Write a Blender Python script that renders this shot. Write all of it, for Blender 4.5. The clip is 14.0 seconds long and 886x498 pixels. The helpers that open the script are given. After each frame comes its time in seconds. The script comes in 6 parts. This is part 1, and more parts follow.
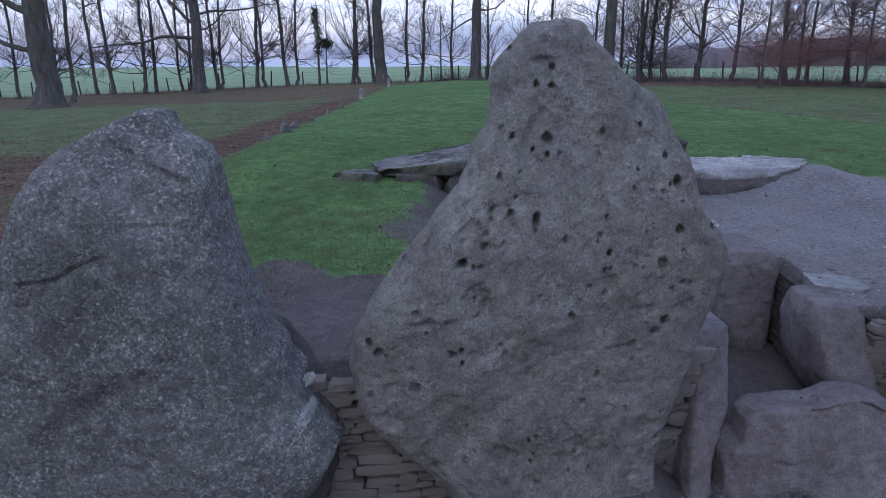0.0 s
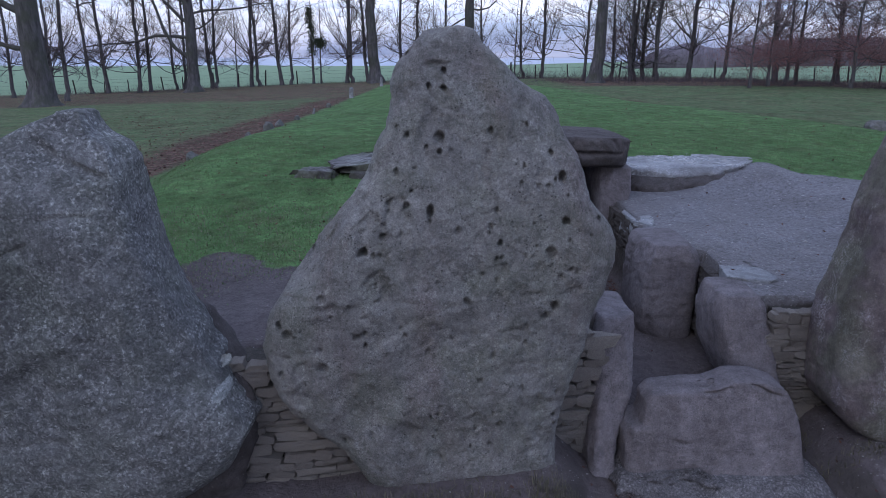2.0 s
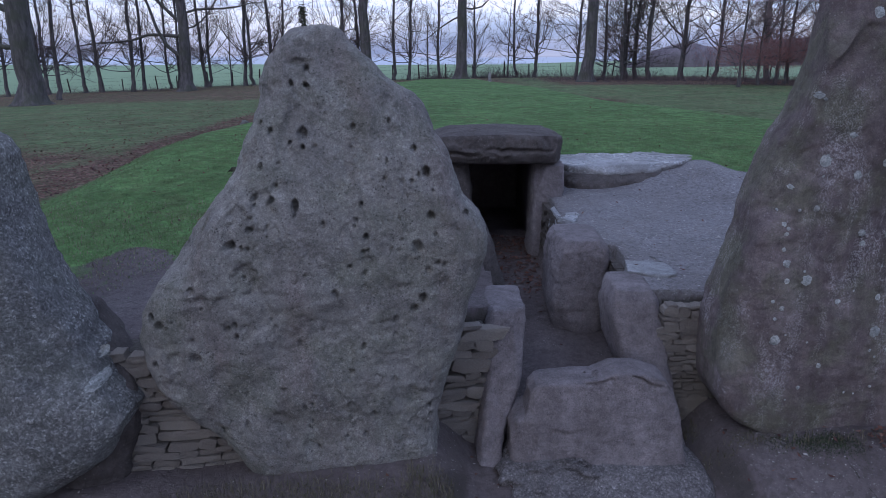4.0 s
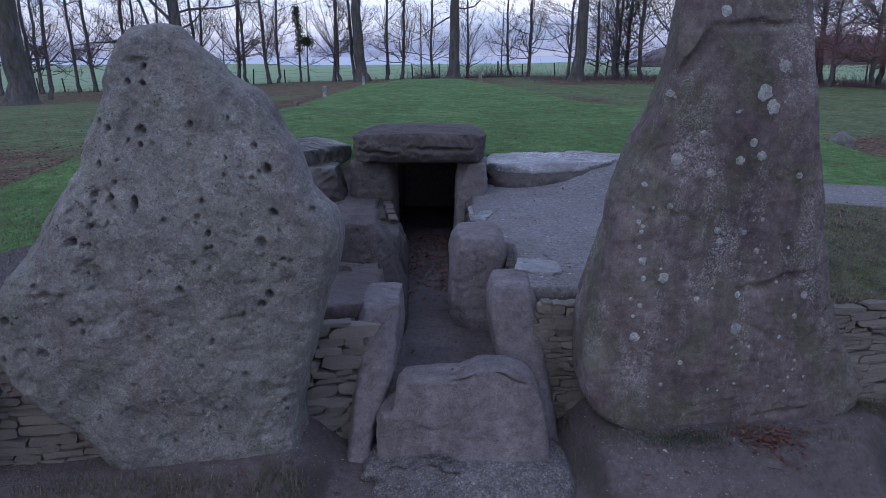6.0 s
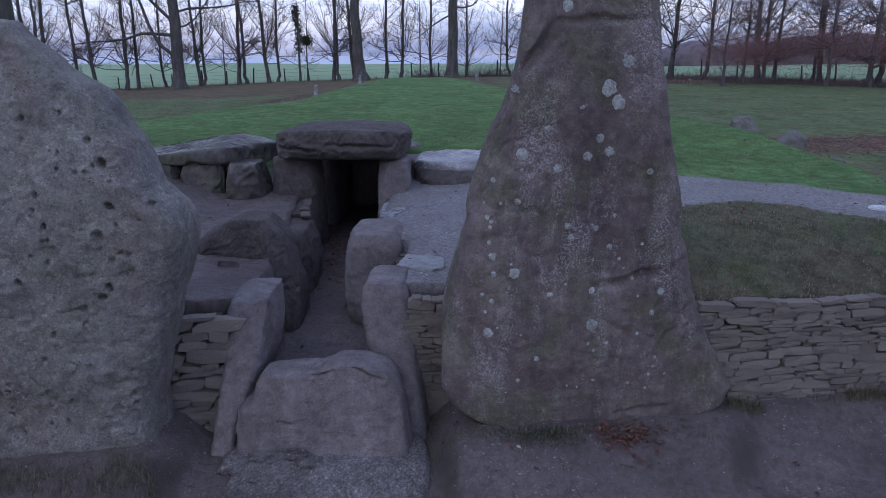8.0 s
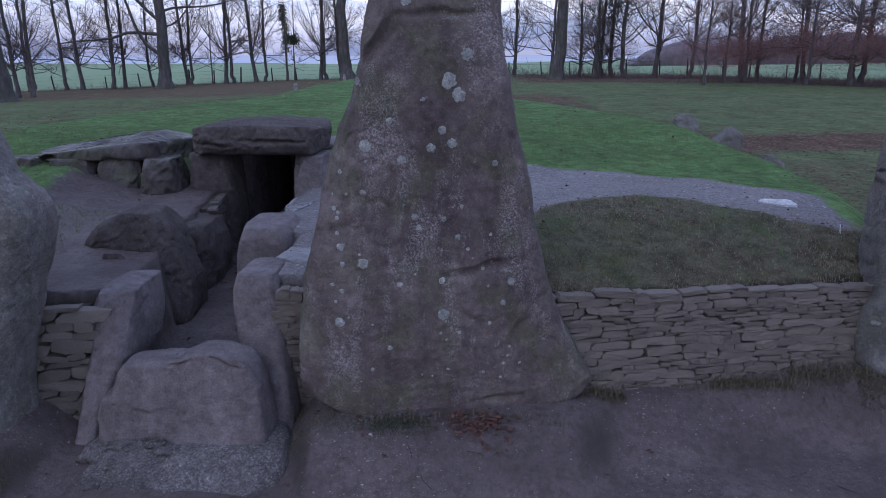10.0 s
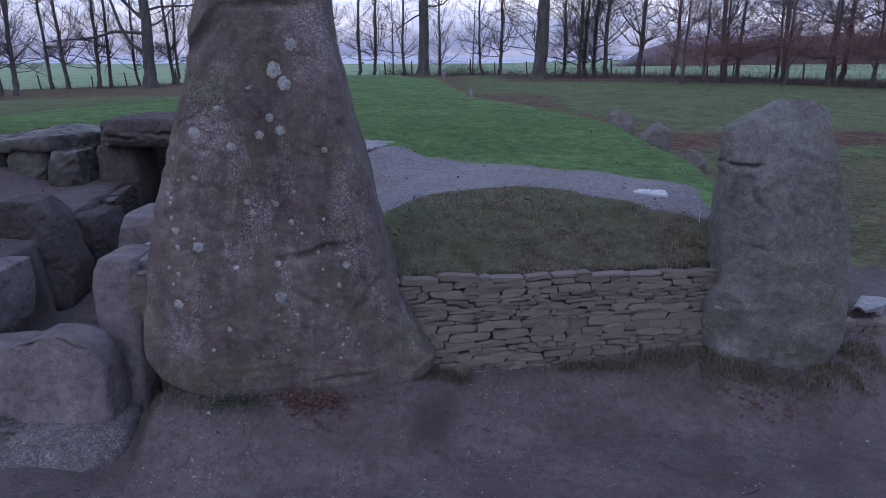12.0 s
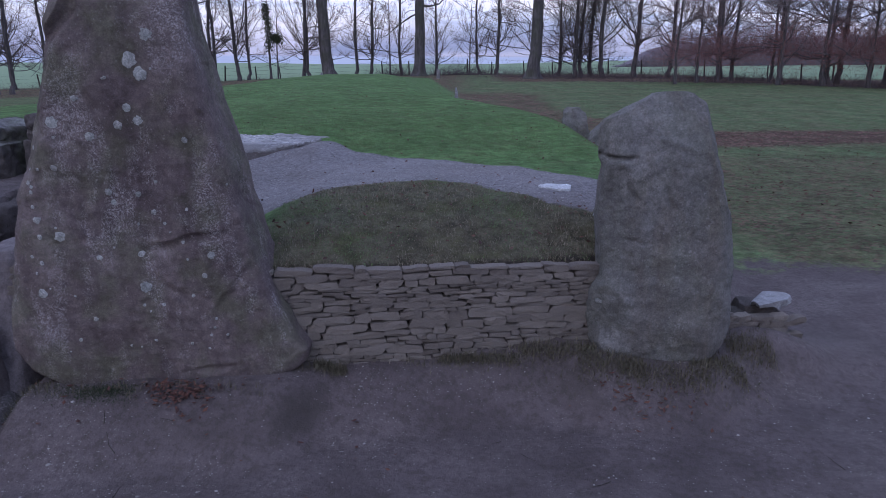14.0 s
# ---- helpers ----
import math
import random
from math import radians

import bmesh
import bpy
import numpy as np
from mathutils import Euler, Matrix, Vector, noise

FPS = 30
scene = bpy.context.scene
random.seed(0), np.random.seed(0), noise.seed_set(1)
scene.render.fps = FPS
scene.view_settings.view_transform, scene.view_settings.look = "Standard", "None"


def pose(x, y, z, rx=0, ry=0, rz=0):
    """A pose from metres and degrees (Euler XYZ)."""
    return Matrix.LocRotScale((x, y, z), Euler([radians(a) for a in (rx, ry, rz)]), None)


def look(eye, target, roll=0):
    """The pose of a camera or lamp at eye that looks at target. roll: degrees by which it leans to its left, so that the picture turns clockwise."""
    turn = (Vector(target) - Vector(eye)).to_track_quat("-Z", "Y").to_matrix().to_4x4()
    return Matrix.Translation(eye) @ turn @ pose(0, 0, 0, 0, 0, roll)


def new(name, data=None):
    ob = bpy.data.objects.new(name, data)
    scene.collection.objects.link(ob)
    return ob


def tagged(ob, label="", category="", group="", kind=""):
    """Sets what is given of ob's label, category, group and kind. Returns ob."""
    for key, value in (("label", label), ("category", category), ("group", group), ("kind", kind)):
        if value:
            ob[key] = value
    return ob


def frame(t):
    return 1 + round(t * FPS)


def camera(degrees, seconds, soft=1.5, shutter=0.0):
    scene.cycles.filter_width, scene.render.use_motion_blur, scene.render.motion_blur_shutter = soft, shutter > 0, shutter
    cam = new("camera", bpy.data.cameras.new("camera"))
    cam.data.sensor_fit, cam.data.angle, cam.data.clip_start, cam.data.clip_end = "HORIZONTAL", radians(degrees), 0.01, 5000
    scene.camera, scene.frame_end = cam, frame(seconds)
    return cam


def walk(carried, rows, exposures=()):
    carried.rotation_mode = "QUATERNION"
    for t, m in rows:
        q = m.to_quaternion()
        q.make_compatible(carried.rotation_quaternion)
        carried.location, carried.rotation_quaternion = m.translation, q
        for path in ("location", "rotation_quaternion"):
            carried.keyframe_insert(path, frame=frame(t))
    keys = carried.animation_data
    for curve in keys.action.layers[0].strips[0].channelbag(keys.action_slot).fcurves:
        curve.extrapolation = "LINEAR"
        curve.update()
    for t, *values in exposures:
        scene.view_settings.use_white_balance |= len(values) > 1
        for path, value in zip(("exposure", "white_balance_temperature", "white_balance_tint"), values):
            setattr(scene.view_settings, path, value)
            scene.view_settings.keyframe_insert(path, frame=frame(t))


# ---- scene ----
cam = camera(66.0, 14.0, soft=0.6)
PATH = [
    (0, (0.057, -0.033, 2.446), (0.027, 1.894, 1.91), -0.1),
    (0.5, (0.162, -0.097, 2.458), (0.13, 1.829, 1.919), -0.1),
    (1, (0.275, -0.175, 2.468), (0.247, 1.752, 1.931), -0.1),
    (1.5, (0.421, -0.247, 2.481), (0.392, 1.678, 1.94), -0.0),
    (2, (0.579, -0.301, 2.471), (0.552, 1.625, 1.933), -0.0),
    (2.5, (0.754, -0.331, 2.479), (0.727, 1.594, 1.936), -0.0),
    (3, (0.938, -0.358, 2.47), (0.909, 1.567, 1.93), -0.0),
    (5.5, (1.977, -0.401, 2.461), (1.943, 1.524, 1.92), -0.0),
    (6, (2.226, -0.406, 2.457), (2.186, 1.519, 1.916), -0.0),
    (6.5, (2.486, -0.404, 2.453), (2.44, 1.52, 1.911), -0.0),
    (7, (2.721, -0.405, 2.444), (2.668, 1.52, 1.903), -0.0),
    (7.5, (2.962, -0.402, 2.438), (2.901, 1.523, 1.897), -0.0),
    (8, (3.216, -0.393, 2.434), (3.149, 1.531, 1.891), -0.0),
    (10.5, (4.419, -0.469, 2.384), (4.363, 1.455, 1.84), 0.0),
    (11, (4.706, -0.506, 2.369), (4.653, 1.417, 1.825), 0.0),
    (11.5, (4.98, -0.556, 2.347), (4.927, 1.368, 1.806), 0.1),
    (12, (5.242, -0.583, 2.336), (5.19, 1.341, 1.793), 0.1),
    (12.5, (5.524, -0.585, 2.306), (5.468, 1.34, 1.767), 0.1),
    (13, (5.789, -0.577, 2.314), (5.728, 1.347, 1.77), 0.1),
    (13.5, (6.019, -0.585, 2.276), (5.952, 1.341, 1.74), 0.1),
    (14, (6.202, -0.569, 2.278), (6.131, 1.355, 1.736), 0.2),
]
SUN = 0.5
CLOUD_DARK, CLOUD_LIGHT = (0.38, 0.45, 0.62), (0.8, 0.82, 0.92)
LENS = ((0.0, -0.05, 6310, 12), (6.5, -0.16, 6210, 14), (11.0, -0.17, 6220, 18), (14.0, -0.16, 6290, 20))
walk(cam, [(t, look(eye, target, roll)) for t, eye, target, roll in PATH], exposures=LENS)

# ---- sky and light: an overcast winter dusk ----
world = bpy.data.worlds.new("dusk_sky")
scene.world = world
world.use_nodes = True
wt = world.node_tree
wt.nodes.clear()


def wnode(kind, **values):
    n = wt.nodes.new(kind)
    for key, value in values.items():
        n.inputs[key].default_value = value
    return n


w_out = wnode("ShaderNodeOutputWorld")
w_bg = wnode("ShaderNodeBackground", Strength=1.0)
sky = wnode("ShaderNodeTexSky")
sky.sky_type, sky.sun_disc = "NISHITA", False
sky.sun_elevation, sky.sun_rotation = radians(12), radians(200)
sky.air_density, sky.dust_density, sky.ozone_density = 1.0, 1.5, 3.0
sky_dim = wnode("ShaderNodeMix")
sky_dim.data_type, sky_dim.blend_type = "RGBA", "MULTIPLY"
sky_dim.inputs[0].default_value = 1.0
sky_dim.inputs[7].default_value = (0.1, 0.1, 0.1, 1)
w_co = wnode("ShaderNodeTexCoord")
w_map = wnode("ShaderNodeMapping")
w_map.inputs["Scale"].default_value = (1.0, 1.0, 7.0)
w_noise = wnode("ShaderNodeTexNoise", Scale=2.6, Detail=6.0, Roughness=0.6, Distortion=0.6)
w_ramp = wnode("ShaderNodeValToRGB")
w_ramp.color_ramp.elements[0].position, w_ramp.color_ramp.elements[0].color = 0.4, (*CLOUD_DARK, 1)
w_ramp.color_ramp.elements[1].position, w_ramp.color_ramp.elements[1].color = 0.6, (*CLOUD_LIGHT, 1)
# a brighter band of thin cloud stands over a bluer, hazy horizon
w_sep = wnode("ShaderNodeSeparateXYZ")
w_high = wnode("ShaderNodeValToRGB")
w_high.color_ramp.elements[0].position, w_high.color_ramp.elements[0].color = 0.0, (0.86, 0.9, 1.12, 1)
w_high.color_ramp.elements[1].position, w_high.color_ramp.elements[1].color = 1.0, (1.35, 1.6, 2.1, 1)
for at, colour in ((0.018, (0.98, 1.02, 1.26, 1)), (0.036, (1.3, 1.33, 1.5, 1)), (0.055, (1.9, 1.9, 1.98, 1)), (0.085, (2.15, 2.12, 2.18, 1)), (0.2, (1.5, 1.5, 1.6, 1)), (0.5, (1.3, 1.5, 1.9, 1))):
    w_high.color_ramp.elements.new(at).color = colour
w_mul = wnode("ShaderNodeMix")
w_mul.data_type, w_mul.blend_type = "RGBA", "MULTIPLY"
w_mul.inputs[0].default_value = 1.0
w_mix = wnode("ShaderNodeMix")
w_mix.data_type = "RGBA"
w_mix.inputs[0].default_value = 0.8
wl = wt.links.new
wl(w_co.outputs["Generated"], w_map.inputs["Vector"])
wl(w_map.outputs[0], w_noise.inputs["Vector"])
wl(w_noise.outputs["Fac"], w_ramp.inputs[0])
wl(w_co.outputs["Generated"], w_sep.inputs[0])
wl(w_sep.outputs["Z"], w_high.inputs[0])
wl(w_ramp.outputs[0], w_mul.inputs[6])
wl(w_high.outputs[0], w_mul.inputs[7])
wl(sky.outputs[0], sky_dim.inputs[6])
wl(sky_dim.outputs[2], w_mix.inputs[6])
wl(w_mul.outputs[2], w_mix.inputs[7])
wl(w_mix.outputs[2], w_bg.inputs["Color"])
wl(w_bg.outputs[0], w_out.inputs["Surface"])

sun = new("sun", bpy.data.lights.new("sun", "SUN"))
sun.data.energy, sun.data.angle, sun.data.color = SUN, radians(40), (1.0, 0.96, 0.92)
sun.matrix_world = look((-6, -9, 12), (0, 0, 0))


# ---- vector noise ----
def lattice(i, j, k, seed):
    n = (i.astype(np.int64) * 374761393 + j.astype(np.int64) * 668265263 + k.astype(np.int64) * 1274126177 + seed * 362437) & 0xFFFFFFFF
    n = ((n ^ (n >> 13)) * 1274126177) & 0xFFFFFFFF
    n = ((n ^ (n >> 16)) * 2246822519) & 0xFFFFFFFF
    n = n ^ (n >> 15)
    return (n & 0xFFFFFF) / float(0x7FFFFF) - 1.0


def rough(p, size, octaves=3, seed=0):
    """Smooth noise about -1 to 1 at the points p, its largest lumps `size` metres wide."""
    total, gain, norm = np.zeros(len(p)), 1.0, 0.0
    for o in range(octaves):
        q = p / size * 2.0 ** o + 17.3 * o
        c = np.floor(q)
        f = q - c
        f = f * f * f * (f * (f * 6 - 15) + 10)
        c = c.astype(np.int64)
        v = 0.0
        for dx in (0, 1):
            for dy in (0, 1):
                for dz in (0, 1):
                    wgt = (f[:, 0] if dx else 1 - f[:, 0]) * (f[:, 1] if dy else 1 - f[:, 1]) * (f[:, 2] if dz else 1 - f[:, 2])
                    v = v + wgt * lattice(c[:, 0] + dx, c[:, 1] + dy, c[:, 2] + dz, seed + 31 * o)
        total += gain * v
        norm += gain
        gain *= 0.5
    return total / norm


def smooth(a, b, v):
    u = np.clip((np.asarray(v, float) - a) / (b - a), 0, 1)
    return u * u * (3 - 2 * u)


# ---- mesh helpers ----
def mesh_of(name, verts, faces, material, shade=True):
    faces = np.asarray(faces, np.int32)
    verts = np.asarray(verts, np.float32)
    n, k = faces.shape
    me = bpy.data.meshes.new(name)
    me.vertices.add(len(verts))
    me.vertices.foreach_set("co", verts.ravel())
    me.loops.add(n * k)
    me.loops.foreach_set("vertex_index", faces.ravel())
    me.polygons.add(n)
    me.polygons.foreach_set("loop_start", np.arange(0, n * k, k, dtype=np.int32))
    me.polygons.foreach_set("use_smooth", np.full(n, shade))
    me.update(calc_edges=True)
    me.validate()
    me.materials.append(material)
    return me


def solid(name, verts, faces, material, parent=None, shade=True, label=""):
    ob = new(name, mesh_of(name, verts, faces, material, shade))
    if parent:
        ob.parent = parent
    return tagged(ob, label) if label else ob


def part(name, bm, material, parent, label=""):
    me = bpy.data.meshes.new(name)
    bm.to_mesh(me)
    bm.free()
    me.materials.append(material)
    ob = new(name, me)
    ob.parent = parent
    return tagged(ob, label) if label else ob


def grid_faces(rows, cols, closed):
    r, c = np.meshgrid(np.arange(rows - 1), np.arange(cols if closed else cols - 1), indexing="ij")
    a, b = r * cols + c, r * cols + (c + 1) % cols
    return np.stack([a, b, b + cols, a + cols], -1).reshape(-1, 4)


# ---- materials ----
def surface(name, roughness=0.9, spec=0.3):
    m = bpy.data.materials.new(name)
    m.use_nodes = True
    nt = m.node_tree
    b = nt.nodes["Principled BSDF"]
    b.inputs["Roughness"].default_value = roughness
    b.inputs["Specular IOR Level"].default_value = spec
    return m, nt, b


class Mix:
    """Short-hand for building node networks."""

    def __init__(self, nt, space="Object"):
        self.nt = nt
        self.co = nt.nodes.new("ShaderNodeTexCoord").outputs[space]

    def noise(self, scale, detail=5.0, roughness=0.6, distortion=0.0, vector=None, stretch=None):
        n = self.nt.nodes.new("ShaderNodeTexNoise")
        for key, v in (("Scale", scale), ("Detail", detail), ("Roughness", roughness), ("Distortion", distortion)):
            n.inputs[key].default_value = v
        source = vector or self.co
        if stretch:
            mp = self.nt.nodes.new("ShaderNodeMapping")
            mp.inputs["Scale"].default_value = stretch
            self.nt.links.new(source, mp.inputs["Vector"])
            source = mp.outputs[0]
        self.nt.links.new(source, n.inputs["Vector"])
        return n.outputs["Fac"]

    def cells(self, scale, feature="F1", random=1.0, out="Distance"):
        n = self.nt.nodes.new("ShaderNodeTexVoronoi")
        n.feature = feature
        n.inputs["Scale"].default_value = scale
        n.inputs["Randomness"].default_value = random
        self.nt.links.new(self.co, n.inputs["Vector"])
        return n.outputs[out]

    def ramp(self, value, *stops):
        n = self.nt.nodes.new("ShaderNodeValToRGB")
        e = n.color_ramp.elements
        while len(e) < len(stops):
            e.new(0.5)
        for el, (at, c) in zip(e, stops):
            el.position = at
            el.color = (c, c, c, 1) if isinstance(c, (int, float)) else (*c, 1)
        self.nt.links.new(value, n.inputs[0])
        return n.outputs[0]

    def blend(self, fac, a, b, kind="MIX"):
        n = self.nt.nodes.new("ShaderNodeMix")
        n.data_type, n.blend_type = "RGBA", kind
        for slot, v in ((0, fac), (6, a), (7, b)):
            if isinstance(v, (int, float)):
                n.inputs[slot].default_value = v if slot == 0 else (v, v, v, 1)
            elif isinstance(v, tuple):
                n.inputs[slot].default_value = (*v, 1)
            else:
                self.nt.links.new(v, n.inputs[slot])
        return n.outputs[2]

    def math(self, op, a, b=0.0):
        n = self.nt.nodes.new("ShaderNodeMath")
        n.operation = op
        for slot, v in ((0, a), (1, b)):
            if isinstance(v, (int, float)):
                n.inputs[slot].default_value = v
            else:
                self.nt.links.new(v, n.inputs[slot])
        return n.outputs[0]

    def attribute(self, name):
        n = self.nt.nodes.new("ShaderNodeAttribute")
        n.attribute_name = name
        s = self.nt.nodes.new("ShaderNodeSeparateColor")
        self.nt.links.new(n.outputs["Color"], s.inputs[0])
        return s.outputs[0], s.outputs[1], s.outputs[2]

    def up(self):
        """How far the surface faces upwards, -1 to 1."""
        g = self.nt.nodes.new("ShaderNodeNewGeometry")
        s = self.nt.nodes.new("ShaderNodeSeparateXYZ")
        self.nt.links.new(g.outputs["Normal"], s.inputs[0])
        return s.outputs["Z"]

    def chance(self, island=False):
        if island:
            return self.nt.nodes.new("ShaderNodeNewGeometry").outputs["Random Per Island"]
        return self.nt.nodes.new("ShaderNodeObjectInfo").outputs["Random"]

    def finish(self, b, colour, height=None, strength=0.4, distance=0.02, roughness=None):
        self.nt.links.new(colour, b.inputs["Base Color"])
        if height is not None:
            n = self.nt.nodes.new("ShaderNodeBump")
            n.inputs["Strength"].default_value = strength
            n.inputs["Distance"].default_value = distance
            self.nt.links.new(height, n.inputs["Height"])
            self.nt.links.new(n.outputs[0], b.inputs["Normal"])
        if roughness is not None:
            self.nt.links.new(roughness, b.inputs["Roughness"])


def sarsen(name, dark, mid, light, lichen=(0.42, 0.45, 0.42), cover=0.5, crust=0.55, stain=None, moss=0.0, wet=0.0, grit=1.0, runs=0.0, plates=0.0, specks=0.0):
    """Weathered grey boulder stone: broad stains, speckled lichen and a sandy grain."""
    m, nt, b = surface(name, 0.88, 0.25)
    x = Mix(nt)
    broad = x.noise(1.3, 6, 0.62, 0.4)
    blotch = x.noise(5.0, 12, 0.72)
    grain = x.noise(150.0, 4, 0.75)
    colour = x.ramp(broad, (0.32, dark), (0.52, mid), (0.72, light))
    colour = x.blend(x.ramp(blotch, (0.42, 0.0), (0.66, 0.55)), colour, tuple(0.78 * c for c in dark))
    if stain:
        streak = x.noise(1.6, 5, 0.6, 0.2, stretch=(2.2, 2.2, 0.5))
        colour = x.blend(x.ramp(streak, (0.5, 0.0), (0.68, 0.75)), colour, stain)
    # fine crusts of pale lichen in drifts
    drift = x.ramp(x.noise(2.2, 8, 0.7, 0.5), (1 - cover - 0.1, 0.0), (1 - cover + 0.15, 1.0))
    speck = x.ramp(x.noise(38.0, 4, 0.65), (crust - 0.02, 0.0), (crust + 0.06, 1.0))
    colour = x.blend(x.math("MULTIPLY", x.math("MULTIPLY", drift, speck), 0.75), colour, lichen)
    dots = x.ramp(x.cells(26.0), (0.10, 1.0), (0.2, 0.0))
    colour = x.blend(x.math("MULTIPLY", x.math("MULTIPLY", dots, x.ramp(x.noise(5.0, 2), (0.5, 0.0), (0.62, 0.7))), drift), colour, lichen)
    if runs:
        # pale crusts that follow the run of the rain
        run = x.ramp(x.noise(2.4, 8, 0.72, 0.3, stretch=(1.6, 1.6, 0.55)), (0.5, 0.0), (0.6, 1.0))
        fleck = x.ramp(x.noise(75.0, 6, 0.8), (0.48, 0.0), (0.58, 1.0))
        colour = x.blend(x.math("MULTIPLY", x.math("MULTIPLY", run, fleck), runs), colour, lichen)
    if moss:
        green = x.math("MULTIPLY", x.ramp(x.noise(3.0, 5), (0.45, 0.0), (0.62, 1.0)), moss)
        colour = x.blend(green, colour, (0.10, 0.13, 0.055))
    colour = x.blend(1.0, colour, x.ramp(x.noise(60.0, 8, 0.85), (0.34, 1 - 0.45 * grit), (0.5, 1.0), (0.64, 1 + 0.5 * grit)), "MULTIPLY")
    colour = x.blend(1.0, colour, x.ramp(grain, (0.36, 0.8), (0.5, 1.0), (0.62, 1.2)), "MULTIPLY")
    colour = x.blend(1.0, colour, x.ramp(x.noise(14.0, 5, 0.7), (0.3, 0.75), (0.5, 1.0), (0.7, 1.25)), "MULTIPLY")
    extra = None
    if plates:
        # a crust of small lichen granules parted by dark seams
        seam = x.cells(85.0, "DISTANCE_TO_EDGE")
        split = nt.nodes.new("ShaderNodeSeparateColor")
        nt.links.new(x.cells(85.0, out="Color"), split.inputs[0])
        shade = x.ramp(split.outputs[0], (0.0, 0.7), (0.55, 1.0), (0.85, 1.35), (1.0, 2.0))
        shade = x.blend(x.ramp(seam, (0.01, 0.15), (0.09, 0.0)), shade, (0.5, 0.5, 0.5))
        where = x.math("MULTIPLY", x.ramp(x.noise(3.2, 6, 0.7), (0.36, 0.25), (0.52, 1.0)), plates)
        colour = x.blend(where, colour, x.blend(1.0, colour, shade, "MULTIPLY"))
        extra = x.math("MULTIPLY", x.ramp(seam, (0.0, 0.0), (0.2, 1.0)), 0.25 * plates)
    if specks:
        # pinprick pores, their inner shade put into the colour, and scattered pale crumbs
        pore = x.math("MULTIPLY", x.ramp(x.cells(48.0), (0.14, 1.0), (0.26, 0.0)), x.ramp(x.noise(9.0, 4, 0.7), (0.46, 0.0), (0.58, 1.0)))
        crumb = x.math("MULTIPLY", x.ramp(x.cells(31.0), (0.1, 1.0), (0.2, 0.0)), x.ramp(x.noise(4.0, 5, 0.7), (0.44, 0.0), (0.56, 1.0)))
        colour = x.blend(x.math("MULTIPLY", pore, specks), colour, tuple(0.4 * c for c in dark))
        colour = x.blend(x.math("MULTIPLY", crumb, 0.6 * specks), colour, lichen)
        extra = x.math("MULTIPLY", pore, -0.6 * specks)
    height = x.math("ADD", x.math("MULTIPLY", grain, 0.16), x.math("ADD", x.math("MULTIPLY", x.noise(24.0, 10, 0.78), 0.8), x.math("MULTIPLY", blotch, 0.6)))
    if extra is not None:
        height = x.math("ADD", height, extra)
    if wet:
        b.inputs["Specular IOR Level"].default_value = 0.5
        shine = x.math("MULTIPLY", x.ramp(x.up(), (0.5, 0.0), (0.9, 1.0)), x.ramp(x.noise(2.5, 4), (0.35, 0.0), (0.6, 1.0)))
        x.finish(b, colour, height, 0.35, 0.015, x.ramp(shine, (0.0, 0.8), (1.0, wet)))
    else:
        x.finish(b, colour, height, 0.85, 0.03)
    return m


def bark(name, dark, light, scale=6.0, tint=None):
    m, nt, b = surface(name, 0.95, 0.15)
    x = Mix(nt)
    furrow = x.noise(scale, 6, 0.65, 0.3, stretch=(1, 1, 0.22))
    colour = x.ramp(furrow, (0.35, dark), (0.65, light))
    if tint:
        colour = x.blend(x.ramp(x.noise(1.1, 4), (0.45, 0.0), (0.62, 0.7)), colour, tint)
    x.finish(b, colour, furrow, 0.5, 0.03)
    return m


def leafy(name, *colours, rough_value=0.8):
    m, nt, b = surface(name, rough_value, 0.2)
    x = Mix(nt)
    pick = x.chance(island=True)
    stops = [(i / max(1, len(colours) - 1), c) for i, c in enumerate(colours)]
    x.finish(b, x.ramp(pick, *stops))
    return m


def walling(name, dark, light):
    """Thin limestone walling; every piece has its own shade."""
    m, nt, b = surface(name, 0.92, 0.2)
    x = Mix(nt)
    one = x.chance()
    shift = nt.nodes.new("ShaderNodeVectorMath")
    shift.operation = "MULTIPLY_ADD"
    nt.links.new(one, shift.inputs[0])
    shift.inputs[1].default_value = (31.0, 17.0, 23.0)
    nt.links.new(x.co, shift.inputs[2])
    x.co = shift.outputs[0]
    colour = x.blend(x.noise(9.0, 10, 0.75), dark, light)
    colour = x.blend(0.55, colour, x.ramp(one, (0.0, dark), (0.5, tuple((a + b_) / 2 for a, b_ in zip(dark, light))), (1.0, light)))
    colour = x.blend(x.ramp(x.noise(26.0, 4), (0.55, 0.0), (0.75, 0.6)), colour, (0.36, 0.37, 0.33))
    colour = x.blend(1.0, colour, x.ramp(x.noise(70.0, 8, 0.8), (0.34, 0.5), (0.5, 1.0), (0.66, 1.5)), "MULTIPLY")
    x.finish(b, colour, x.math("ADD", x.noise(40.0, 8, 0.75), x.noise(11.0, 5)), 0.8, 0.02)
    return m


